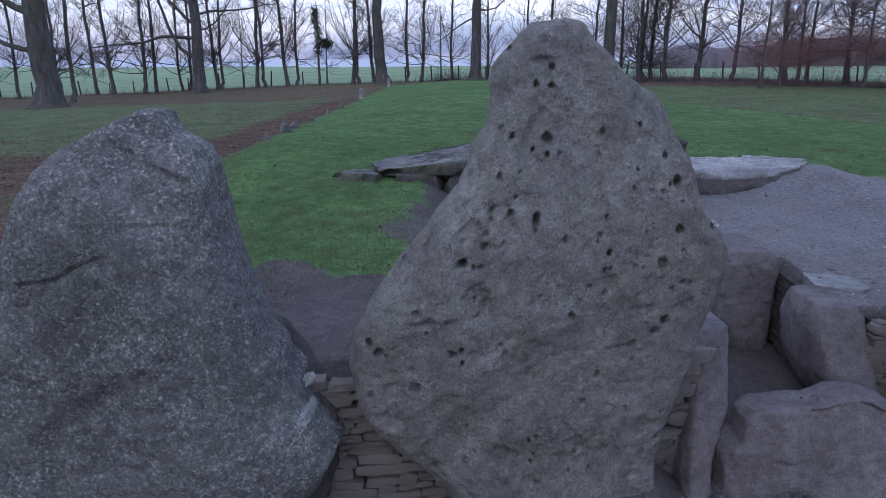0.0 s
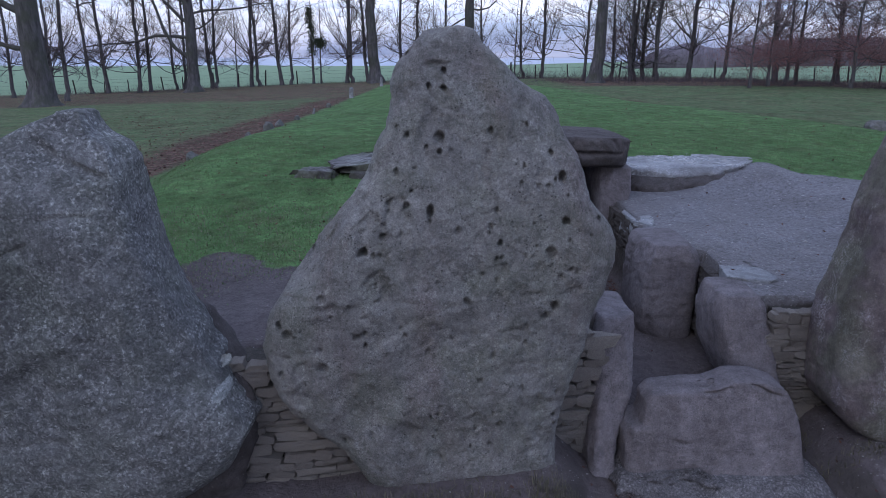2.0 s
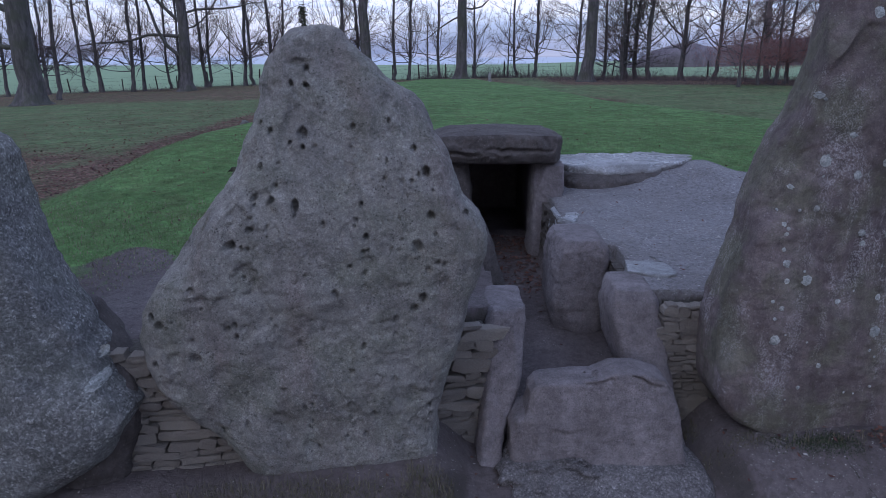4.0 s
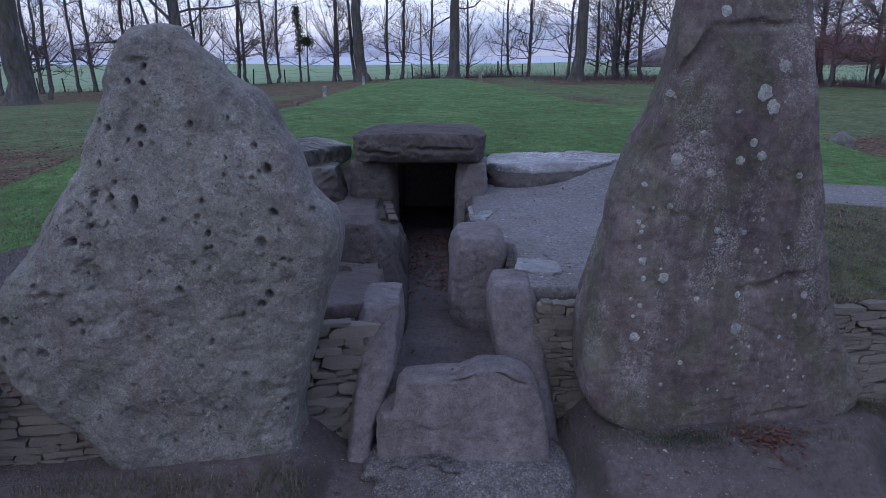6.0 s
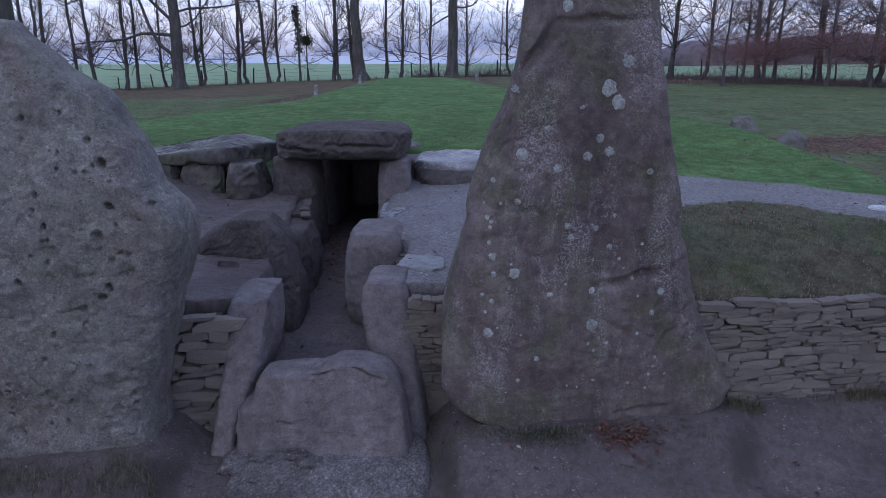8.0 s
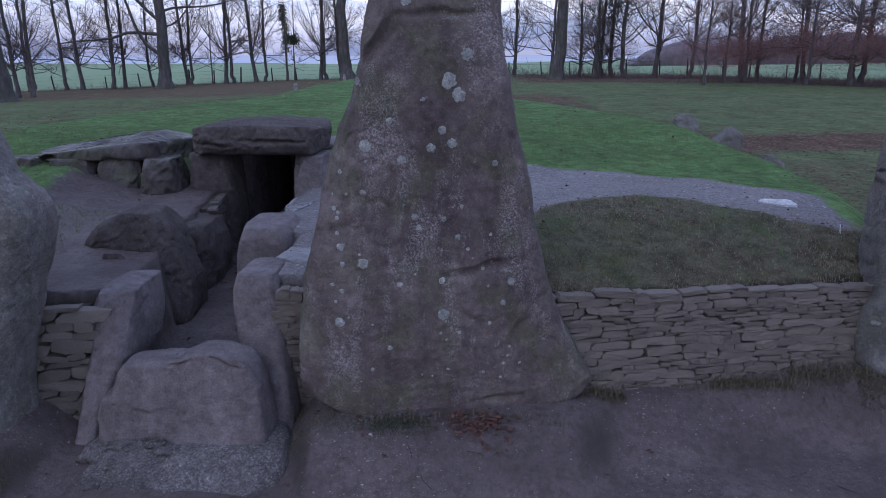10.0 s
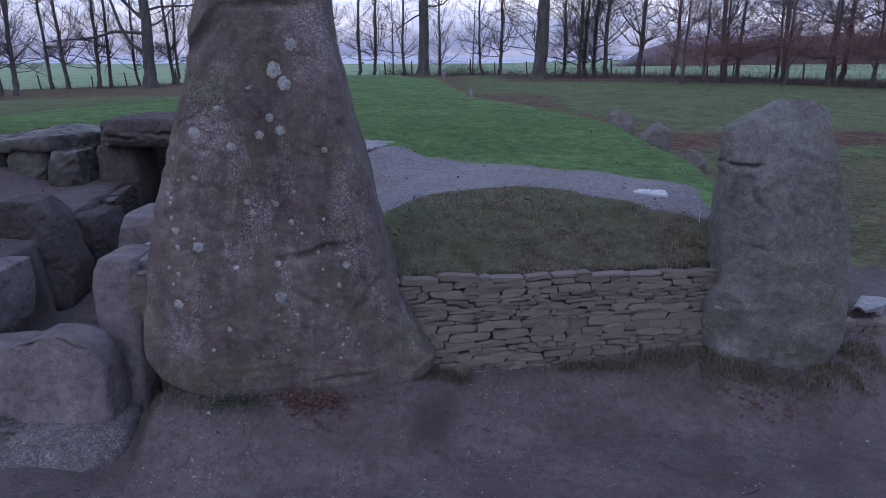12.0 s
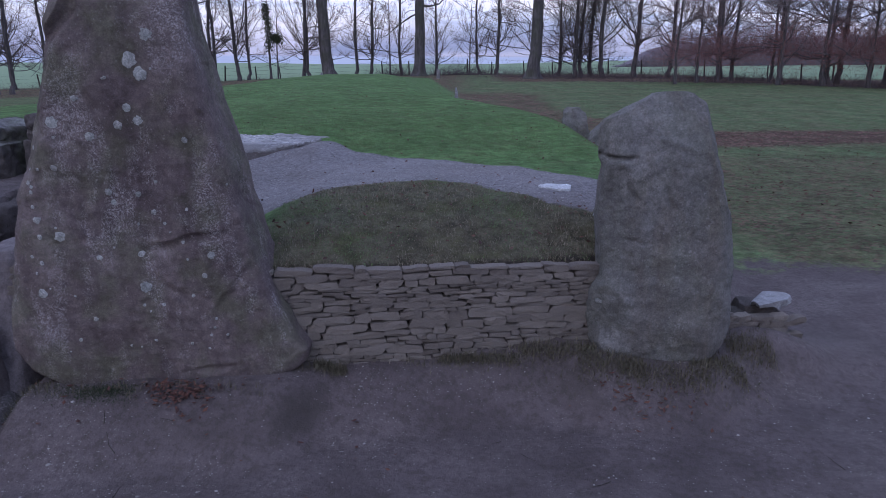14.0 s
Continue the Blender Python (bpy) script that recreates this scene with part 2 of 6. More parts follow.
S1 = sarsen("grey_sarsen", (0.128, 0.129, 0.13), (0.192, 0.194, 0.195), (0.258, 0.26, 0.262), (0.36, 0.37, 0.365), 0.52, 0.55, moss=0.12, plates=0.9)
S2 = sarsen("pitted_sarsen", (0.138, 0.132, 0.127), (0.196, 0.189, 0.181), (0.262, 0.256, 0.245), (0.36, 0.36, 0.335), 0.45, 0.57, stain=(0.165, 0.138, 0.135), moss=0.16, grit=0.75, runs=0.25, specks=0.75)
S3 = sarsen("dark_sarsen", (0.11, 0.088, 0.089), (0.158, 0.129, 0.129), (0.212, 0.18, 0.182), (0.43, 0.42, 0.43), 0.34, 0.56, stain=(0.075, 0.057, 0.062), moss=0.3, grit=0.45, runs=0.6, specks=0.4)
S4 = sarsen("tawny_sarsen", (0.12, 0.118, 0.114), (0.162, 0.16, 0.156), (0.206, 0.205, 0.201), (0.34, 0.35, 0.345), 0.4, 0.57, stain=(0.14, 0.124, 0.11), moss=0.12, grit=0.7, specks=0.6)
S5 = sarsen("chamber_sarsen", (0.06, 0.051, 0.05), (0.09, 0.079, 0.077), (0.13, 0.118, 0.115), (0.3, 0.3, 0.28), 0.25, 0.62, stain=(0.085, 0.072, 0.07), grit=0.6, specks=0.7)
PORTAL = sarsen("portal_sarsen", (0.138, 0.121, 0.126), (0.19, 0.168, 0.175), (0.24, 0.216, 0.224), (0.32, 0.32, 0.31), 0.3, 0.6, stain=(0.135, 0.118, 0.12), grit=0.5, specks=0.5)
CRUMB = sarsen("crumbling_footing", (0.09, 0.082, 0.084), (0.145, 0.134, 0.137), (0.21, 0.197, 0.2), (0.34, 0.34, 0.33), 0.4, 0.55, grit=1.2, plates=0.8)
SLAB = sarsen("wet_pale_slab", (0.1, 0.095, 0.095), (0.2, 0.198, 0.205), (0.36, 0.37, 0.39), (0.46, 0.48, 0.5), 0.45, 0.52, wet=0.14, grit=0.9)
FLAG = sarsen("wet_flagstone", (0.13, 0.13, 0.135), (0.21, 0.215, 0.225), (0.3, 0.31, 0.325), (0.38, 0.39, 0.4), 0.35, 0.56, wet=0.2, grit=0.8)
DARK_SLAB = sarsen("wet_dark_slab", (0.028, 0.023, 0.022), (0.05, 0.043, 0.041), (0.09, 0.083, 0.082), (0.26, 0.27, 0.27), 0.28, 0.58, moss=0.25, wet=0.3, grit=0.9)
WALLING = walling("limestone_walling", (0.143, 0.123, 0.112), (0.29, 0.26, 0.232))
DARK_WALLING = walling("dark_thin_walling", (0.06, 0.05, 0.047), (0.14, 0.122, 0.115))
CORE = sarsen("earth_core", (0.05, 0.045, 0.04), (0.075, 0.068, 0.06), (0.1, 0.09, 0.08), cover=0.1)
PALE = sarsen("pale_limestone", (0.45, 0.47, 0.5), (0.6, 0.63, 0.66), (0.72, 0.75, 0.78), (0.7, 0.7, 0.7), 0.3, 0.6)
LICHEN = sarsen("white_lichen", (0.21, 0.22, 0.22), (0.3, 0.32, 0.315), (0.4, 0.42, 0.41), (0.5, 0.5, 0.49), 0.5, 0.5)
BEECH = bark("beech_bark", (0.055, 0.052, 0.055), (0.125, 0.118, 0.12), 5.0, (0.066, 0.07, 0.054))
DARK_BARK = bark("dark_bark", (0.06, 0.057, 0.059), (0.13, 0.123, 0.126), 8.0)
TWIG = bark("twig_bark", (0.085, 0.066, 0.07), (0.14, 0.112, 0.118), 20.0)
RUSSET_TWIG = bark("russet_twig", (0.15, 0.11, 0.115), (0.25, 0.19, 0.195), 20.0)
# the haze of distance is mixed into these paler twig colours
WOODS = bark("hazed_branches", (0.13, 0.11, 0.125), (0.2, 0.175, 0.2), 0.8)
RUSSET = leafy("russet_leaves", (0.2, 0.092, 0.09), (0.26, 0.125, 0.11), (0.17, 0.095, 0.095))
IVY = leafy("ivy_leaves", (0.02, 0.032, 0.018), (0.045, 0.06, 0.032), (0.03, 0.042, 0.025))
LITTER = leafy("fallen_leaves", (0.075, 0.034, 0.03), (0.135, 0.064, 0.048), (0.055, 0.03, 0.028), (0.17, 0.098, 0.076))
GRASS = leafy("green_grass", (0.1, 0.17, 0.07), (0.135, 0.215, 0.09), (0.11, 0.185, 0.075), (0.18, 0.195, 0.11))
STRAW = leafy("dead_grass", (0.2, 0.17, 0.13), (0.12, 0.1, 0.07), (0.28, 0.245, 0.19), (0.095, 0.1, 0.05))
FOOT_GRASS = leafy("foot_grass", (0.12, 0.1, 0.078), (0.075, 0.072, 0.045), (0.165, 0.142, 0.11), (0.06, 0.065, 0.035))
GRIT = leafy("grit", (0.2, 0.19, 0.18), (0.27, 0.26, 0.255), (0.38, 0.37, 0.365), (0.14, 0.13, 0.125), rough_value=0.9)
POST_WOOD = bark("post_wood", (0.03, 0.027, 0.025), (0.08, 0.072, 0.065), 14.0)

# ---- the ground: one sheet from the forecourt over the long mound to the horizon ----
def lerp_table(v, *pairs):
    return np.interp(v, [a for a, _ in pairs], [b for _, b in pairs])


def facade_line(x):
    """Where the raised mound begins behind the standing stones."""
    return lerp_table(x, (-6, 3.25), (-2, 3.35), (-0.4, 3.5), (0.9, 3.7), (1.1, 3.86), (1.5, 3.95), (1.8, 4.1), (2.5, 4.3), (2.9, 4.24), (3.2, 4.22), (3.6, 4.2), (4.6, 4.02), (7.0, 4.45), (8.2, 4.85), (9.0, 5.3))


def right_edge(y):
    return lerp_table(y, (4, 8.6), (7, 9.3), (11.8, 9.4), (18, 8.7), (30, 6.8), (50, 4.4))


def plain_ground(x, y):
    near = lerp_table(x, (-25, 0.0), (-8, 0.32), (-4.7, 0.45), (-2, 0.1), (6, 0.0), (9, -0.06), (12, 0.06), (30, 0.1))
    foot_y = lerp_table(x, (-2, 2.9), (0.5, 3.15), (1.3, 3.3), (1.5, 3.65), (2.3, 3.45), (2.9, 3.95), (3.2, 3.48), (4.9, 3.7), (5.2, 4.05), (6.9, 4.4), (7.2, 4.22), (8.1, 4.28), (8.6, 4.75), (9.2, 5.0))
    foot_z = lerp_table(x, (-2, 0.0), (-0.3, 0.0), (0.3, 0.06), (1.2, 0.1), (1.45, -0.14), (2.2, -0.24), (2.9, -0.2), (3.2, 0.06), (4.1, 0.09), (4.9, 0.09), (5.3, 0.04), (6.0, 0.05), (6.9, 0.16), (7.6, 0.06), (8.2, 0.02), (9.0, -0.15))
    court = -0.26 + (foot_z + 0.26) * smooth(-0.6, 0.05, y - foot_y)
    court = court + 0.2 * np.exp(-((x - 8.75) / 0.5) ** 2 - ((y - 4.85) / 0.28) ** 2)
    near = court + (near - court) * smooth(4.0, 8.0, y)
    far = lerp_table(x, (-60, -1.3), (-40, -0.9), (-26, -0.38), (-17, 0.0), (-8, 0.33), (0, 0.68), (10, 0.82), (22, 0.8), (34, 0.5))
    z = near + (far - near) * smooth(14, 52, y)
    # the open field tilts gently and ends at the brow of the hill
    run = np.clip((y - 66) / 234, 0, 1)
    brow = np.clip(-1.1 + 0.03 * x, -3.5, 3.5)
    z = z + (brow - z) * run
    return z + (-14 - z) * smooth(300, 700, y)


def mound_top(x, y):
    left = lerp_table(y, (3.4, 0.72), (4.5, 0.88), (7, 1.18), (9, 1.33))
    mid = lerp_table(y, (4.0, 0.78), (4.6, 0.85), (5.2, 0.9), (7.3, 0.96), (8.2, 1.0), (8.45, 1.28), (9.2, 1.34))
    side = lerp_table(y, (3.6, 0.74), (3.9, 0.79), (4.9, 0.8), (5.25, 0.85), (7.0, 0.9), (8.2, 1.0), (8.45, 1.28), (9.2, 1.34))
    up_bank = y - facade_line(x) + 4.2
    right = np.minimum(lerp_table(up_bank, (4.2, 0.74), (4.3, 0.78), (4.7, 0.97), (5.2, 1.1), (20, 1.6)), lerp_table(y, (4.2, 1.1), (6.1, 1.12), (7.5, 1.1), (8.6, 1.2), (10, 1.32), (20, 1.6)))
    a, b, c = smooth(0.1, 0.6, x), smooth(4.0, 5.0, x), smooth(1.9, 2.1, x)
    near = left * (1 - a) + a * (side * (1 - c) + c * (mid * (1 - b) + right * b))
    near = near - 0.16 * smooth(-0.35, 0.1, x) * (1 - smooth(0.1, 0.6, x)) * smooth(5.3, 6.5, y) * (1 - smooth(7.4, 7.9, y))
    near = near + 0.2 * smooth(2.9, 4.3, x) * (1 - smooth(4.3, 4.9, x)) * smooth(6.7, 7.8, y) * (1 - smooth(8.2, 8.45, y))
    ridge = lerp_table(y, (9, 1.33), (14, 1.48), (22, 1.58), (32, 1.5), (42, 1.18), (50, 0.92), (54, 0.85))
    return near + (ridge - near) * smooth(8.5, 10.5, y)


def passage(x, y):
    """Floor height and cover of the sunken passage."""
    lo = lerp_table(y, (3.6, 1.7), (4.8, 1.7), (5.2, 1.6), (7.2, 1.4), (8, 1.4))
    hi = lerp_table(y, (3.6, 2.85), (4.2, 2.68), (5.3, 2.68), (5.36, 2.32), (8, 2.32))
    floor_z = lerp_table(y, (3.6, -0.16), (4.2, 0.02), (5.2, 0.2), (7.2, 0.28), (8.3, 0.3))
    inside = smooth(lo - 0.05, lo + 0.01, x) * (1 - smooth(hi - 0.01, hi + 0.05, x)) * (1 - smooth(8.28, 8.32, y))
    return inside, floor_z


def height(x, y, fine=True):
    base, top = plain_ground(x, y), mound_top(x, y)
    m = smooth(0, 0.09, y - facade_line(x))
    far = smooth(9, 18, y)
    m = m * smooth(0.0, 1.0, (x + 4.75) / (2.4 + 2.4 * far)) * (1 - smooth(0.0, 1.0, 1 + (x - right_edge(y) - 0.1) / (1.6 + 0.4 * smooth(7.5, 10, y) + 2.6 * far)))
    m = m * (1 - smooth(50, 55, y))
    z = base + (np.maximum(top, base) - base) * m
    inside, floor_z = passage(x, y)
    z = z + (floor_z - z) * inside * smooth(3.7, 3.9, y)
    if fine:
        p = np.stack([x, y, np.zeros_like(x)], -1)
        z = z + 0.02 * rough(p, 0.8, 3, 9) * (1 - smooth(8, 12, y)) + 0.03 * rough(p, 2.3, 2, 5) * smooth(3, 6, np.abs(y - 4) + 3) + 0.012 * rough(p, 0.35, 3, 6)
        z = z + 0.12 * rough(p, 11, 2, 8) * smooth(25, 60, y)
    return z


def spaced(*stretches):
    out = [stretches[0][0]]
    for a, b, step in stretches:
        out += list(np.linspace(a, b, max(2, int(round((b - a) / step)) + 1))[1:])
    return np.array(out)


gx = spaced((-4500, -800, 600), (-800, -120, 60), (-120, -40, 8), (-40, -8, 0.8), (-8, -3.5, 0.16), (-3.5, 10, 0.055), (10, 16, 0.2), (16, 40, 0.8), (40, 120, 8), (120, 800, 60), (800, 4500, 600))
gy = spaced((-3000, -200, 500), (-200, -20, 20), (-20, -3, 1.2), (-3, 2.2, 0.2), (2.2, 9.5, 0.05), (9.5, 16, 0.12), (16, 60, 0.6), (60, 110, 4), (110, 320, 14), (320, 900, 60), (900, 4800, 600))
GX, GY = np.meshgrid(gx, gy, indexing="xy")
fx, fy = GX.ravel(), GY.ravel()
fz = height(fx, fy)
gverts = np.stack([fx, fy, fz], -1)
gfaces = grid_faces(len(gy), len(gx), False)
cz, cx, cy = fz[gfaces], fx[gfaces].mean(1), fy[gfaces].mean(1)
# the mouth of the chamber stays open
gfaces = gfaces[~((np.ptp(cz, axis=1) > 0.3) & (cx > 1.36) & (cx < 2.36) & (cy > 8.1) & (cy < 8.5))]


def zones(x, y):
    """Cover of the ground: gravel, leaf litter, bare mud; open field, rank grass, mown grass."""
    p = np.stack([x, y, np.zeros_like(x)], -1)
    w1, w2 = 0.35 * rough(p, 1.1, 3, 11), 0.25 * rough(p, 0.4, 3, 12)
    w = w1 + w2
    low = lerp_table(x, (2.0, 3.9), (4.3, 4.6), (4.5, 5.15), (5.2, 5.8), (5.8, 6.05), (6.3, 5.85), (6.9, 5.3), (7.5, 5.2), (8.2, 5.6))
    high = lerp_table(x, (2.0, 8.1), (4.5, 8.15), (5.8, 7.55), (6.95, 6.9), (7.6, 6.2), (8.3, 5.8))
    gravel = smooth(-0.08, 0.12, y - low + 0.3 * w) * (1 - smooth(-0.15, 0.1, y - high + 0.3 * w)) * smooth(1.9, 2.2, x) * (1 - smooth(7.3, 7.7, x + 0.3 * w))
    gravel = np.maximum(gravel, 0.34 * smooth(-0.9, -0.3, x + 0.5 * w) * (1 - smooth(1.6, 2.0, x)) * smooth(4.9, 5.3, y) * (1 - smooth(7.1, 7.5, y)))
    court = 1 - smooth(-0.05, 0.08, y - facade_line(x))
    court = np.maximum(court, smooth(8.3, 8.8, x + 0.4 * w) * (1 - smooth(6.3, 8.2, y + w + 0.1 * (x - 9))))
    mud = np.maximum(court, smooth(-2.2, -1.2, x + w) * (1 - smooth(1.7, 1.8, x)) * (1 - smooth(4.2, 4.9, y + 4.0 * w + 0.35 * np.minimum(x + 0.6, 0) - smooth(0, 1, x))))
    mud = mud * (1 - 0.55 * smooth(3.5, 4.0, y) * (1 - smooth(1.0, 1.3, x)) * smooth(-0.2, 0.3, w))
    mud = np.maximum(mud, smooth(1.35, 1.45, x) * (1 - smooth(2.7, 2.8, x)) * (1 - smooth(8.3, 8.45, y)))
    mud = np.maximum(mud, smooth(-0.85, 0.1, x + 0.9 * w) * (1 - smooth(1.7, 1.8, x)) * smooth(4.6, 5.0, y) * (1 - smooth(8.0, 8.3, y + 0.2 * w)))
    gravel = gravel * (1 - passage(x, y)[0])
    mud = np.maximum(mud, smooth(0.5, 0.9, x) * (1 - smooth(2.5, 2.7, x)) * smooth(7.2, 7.4, y) * (1 - smooth(8.2, 8.4, y)))
    left = 1 - smooth(-5.0, -4.5, x)
    litter = 0.82 * left * (1 - smooth(0.6, 2.6, -4.9 - x + 1.5 * w1)) * smooth(6, 8, y) * (1 - smooth(36, 42, y))
    litter = np.maximum(litter, 0.7 * (1 - smooth(-7.5, -5.2, x + w1)) * smooth(-15, -11, x + 2 * w1) * smooth(6, 8, y) * (1 - smooth(14, 19, y + 2 * w1)))
    litter = np.maximum(litter, 0.62 * smooth(33, 38, y + 0.12 * x + 5 * w1) * (1 - smooth(62, 70, y)) * (1 - smooth(4, 9, x)))
    litter = np.maximum(litter, 0.62 * smooth(-1.0, -0.6, x - right_edge(y) + w1) * (1 - smooth(0.0, 2.6, x - right_edge(y) - 2.4 * smooth(13, 18, y) + 3 * w1)) * smooth(9, 11, y) * (1 - smooth(34, 40, y)))
    litter = np.maximum(litter, 0.88 * smooth(9, 10, x) * (1 - smooth(0.8, 2.6, np.abs(y - 18.6 - 0.12 * (x - 10) + 0.7 * w1))))
    litter = np.maximum(litter, 0.85 * smooth(43, 47, y + w1) * (1 - smooth(60, 66, y)) * smooth(6, 10, x))
    litter = np.maximum(litter, 0.46 * smooth(8.8, 10.2, x + w1) * smooth(5.2, 6.6, y) * (1 - smooth(14.5, 18, y)))
    field = smooth(65, 67, y)
    mown = smooth(0, 0.25, y - facade_line(x) - 0.5) * smooth(-4.85, -4.55, x + 0.2 * w2) * (1 - smooth(-1.3, -0.8, x - right_edge(y) + 0.25 * w)) * (1 - smooth(52, 55, y))
    open_grass = (1 - mown) * (1 - mud) * (1 - gravel) * (1 - field) * smooth(4.5, 7, y)
    litter = np.maximum(litter * (1 - 0.9 * mown * smooth(12, 20, y)), 0.2 * open_grass)
    rank = smooth(4.4, 4.8, x) * (1 - smooth(7.5, 8.2, x)) * smooth(4.0, 4.3, y) * (1 - smooth(0, 0.3, y - low))
    return np.stack([gravel, litter, mud], -1), np.stack([field, rank, mown], -1)


def ground_material():
    m, nt, b = surface("ground", 0.95, 0.15)
    x = Mix(nt)
    gravel, litter, mud = x.attribute("cover")
    field, rank, mown = x.attribute("growth")
    fine, med, big = x.noise(45.0, 4, 0.7), x.noise(7.0, 5, 0.65), x.noise(0.7, 5, 0.6)
    tuft = x.noise(90.0, 3, 0.7, 0.0, stretch=(1, 0.45, 1))
    dull = x.blend(x.ramp(big, (0.35, 0.0), (0.65, 1.0)), (0.14, 0.17, 0.083), (0.128, 0.228, 0.094))
    dull = x.blend(x.ramp(med, (0.45, 0.0), (0.7, 0.45)), dull, (0.18, 0.145, 0.115))
    dull = x.blend(x.ramp(x.noise(1.9, 12, 0.82), (0.48, 0.0), (0.6, 0.7)), dull, (0.19, 0.185, 0.105))
    dull = x.blend(x.ramp(x.noise(1.3, 10, 0.8), (0.38, 0.6), (0.5, 0.0)), dull, (0.06, 0.075, 0.035))
    lawn = x.blend(x.ramp(big, (0.3, 0.0), (0.7, 1.0)), (0.108, 0.222, 0.074), (0.15, 0.285, 0.102))
    lawn = x.blend(x.ramp(med, (0.42, 0.0), (0.72, 0.55)), lawn, (0.095, 0.115, 0.05))
    colour = x.blend(mown, dull, lawn)
    colour = x.blend(x.math("MULTIPLY", rank, 0.9), colour, x.ramp(x.noise(3.5, 9, 0.75), (0.36, (0.07, 0.058, 0.048)), (0.47, (0.15, 0.13, 0.1)), (0.57, (0.12, 0.112, 0.07)), (0.7, (0.11, 0.135, 0.055))))
    colour = x.blend(x.ramp(tuft, (0.3, 0.5), (0.6, 0.0)), colour, (0.035, 0.05, 0.022))
    colour = x.blend(x.ramp(x.noise(3.0, 6, 0.7), (0.5, 0.0), (0.72, 0.6)), colour, (0.11, 0.105, 0.055))
    colour = x.blend(1.0, colour, x.ramp(x.noise(5.0, 12, 0.85), (0.36, 0.5), (0.5, 1.0), (0.62, 1.45)), "MULTIPLY")
    colour = x.blend(1.0, colour, x.ramp(x.noise(0.8, 8, 0.75), (0.36, 0.8), (0.5, 1.0), (0.64, 1.2)), "MULTIPLY")
    # open field's green, paled in the colour for distant haze
    meadow = x.blend(x.noise(0.05, 4), (0.19, 0.28, 0.165), (0.25, 0.335, 0.205))
    colour = x.blend(field, colour, meadow)

    def edged(mask, soft=0.12, wobble=1.1):
        v = x.math("ADD", mask, x.math("MULTIPLY", x.math("SUBTRACT", x.noise(9.0, 10, 0.75), 0.5), wobble))
        return x.ramp(v, (0.5 - soft, 0.0), (0.5 + soft, 1.0))

    leaf_bits = x.cells(17.0, out="Color")
    s = nt.nodes.new("ShaderNodeSeparateColor")
    nt.links.new(leaf_bits, s.inputs[0])
    leaf_colour = x.ramp(s.outputs[0], (0.0, (0.055, 0.033, 0.03)), (0.45, (0.12, 0.06, 0.052)), (0.8, (0.18, 0.095, 0.078)), (1.0, (0.25, 0.15, 0.125)))
    leaf_colour = x.blend(1.0, leaf_colour, x.ramp(x.noise(1.1, 8, 0.8), (0.34, 0.45), (0.5, 1.0), (0.66, 1.5)), "MULTIPLY")
    litter = x.math("ADD", litter, x.math("MULTIPLY", x.math("SUBTRACT", x.noise(0.7, 8, 0.75), 0.5), x.math("MULTIPLY", litter, 1.6)))
    colour = x.blend(x.math("MULTIPLY", edged(litter, 0.2, 1.5), x.ramp(x.noise(24.0, 3), (0.38, 0.25), (0.5, 1.0))), colour, leaf_colour)
    earth = x.blend(x.ramp(x.noise(1.6, 6, 0.65), (0.3, 0.0), (0.7, 1.0)), (0.08, 0.066, 0.067), (0.138, 0.115, 0.117))
    earth = x.blend(x.ramp(x.noise(11.0, 6, 0.7), (0.4, 0.45), (0.52, 0.0)), earth, (0.07, 0.06, 0.055))
    earth = x.blend(1.0, earth, x.ramp(x.noise(22.0, 12, 0.85), (0.36, 0.8), (0.5, 1.0), (0.63, 1.25)), "MULTIPLY")
    grit = x.ramp(x.cells(42.0), (0.1, 1.0), (0.2, 0.0))
    sparse = x.ramp(x.noise(3.2, 4), (0.5, 0.0), (0.64, 1.0))
    earth = x.blend(x.math("MULTIPLY", x.math("MULTIPLY", grit, sparse), 0.75), earth, (0.34, 0.34, 0.33))
    colour = x.blend(edged(mud), colour, earth)
    stony = x.blend(x.noise(2.2, 5), (0.16, 0.154, 0.165), (0.27, 0.263, 0.277))
    stony = x.blend(x.ramp(x.noise(26.0, 12, 0.85), (0.43, 0.9), (0.54, 0.0)), stony, (0.085, 0.078, 0.082))
    stony = x.blend(x.ramp(x.noise(0.9, 6, 0.7, 0.5), (0.42, 0.0), (0.66, 0.6)), stony, (0.14, 0.125, 0.125))
    stony = x.blend(x.math("MULTIPLY", grit, 0.5), stony, (0.4, 0.4, 0.42))
    colour = x.blend(edged(gravel), colour, stony)
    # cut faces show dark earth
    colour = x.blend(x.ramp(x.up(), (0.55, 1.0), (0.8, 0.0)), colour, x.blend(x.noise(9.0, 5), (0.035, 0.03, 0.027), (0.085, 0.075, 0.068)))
    hard = x.math("MAXIMUM", gravel, mud)
    lumps = x.math("ADD", x.math("MULTIPLY", fine, 0.4), x.math("ADD", x.math("MULTIPLY", med, 0.45), x.math("MULTIPLY", x.noise(16.0, 6, 0.75), 0.6)))
    blades = x.math("ADD", x.math("MULTIPLY", tuft, 1.6), med)
    h = nt.nodes.new("ShaderNodeMix")
    nt.links.new(hard, h.inputs[0])
    nt.links.new(blades, h.inputs[2])
    nt.links.new(lumps, h.inputs[3])
    gloss = x.ramp(x.math("MULTIPLY", hard, x.noise(1.5, 3)), (0.15, 0.95), (0.6, 0.5))
    x.finish(b, colour, h.outputs[0], 0.8, 0.05, gloss)
    return m


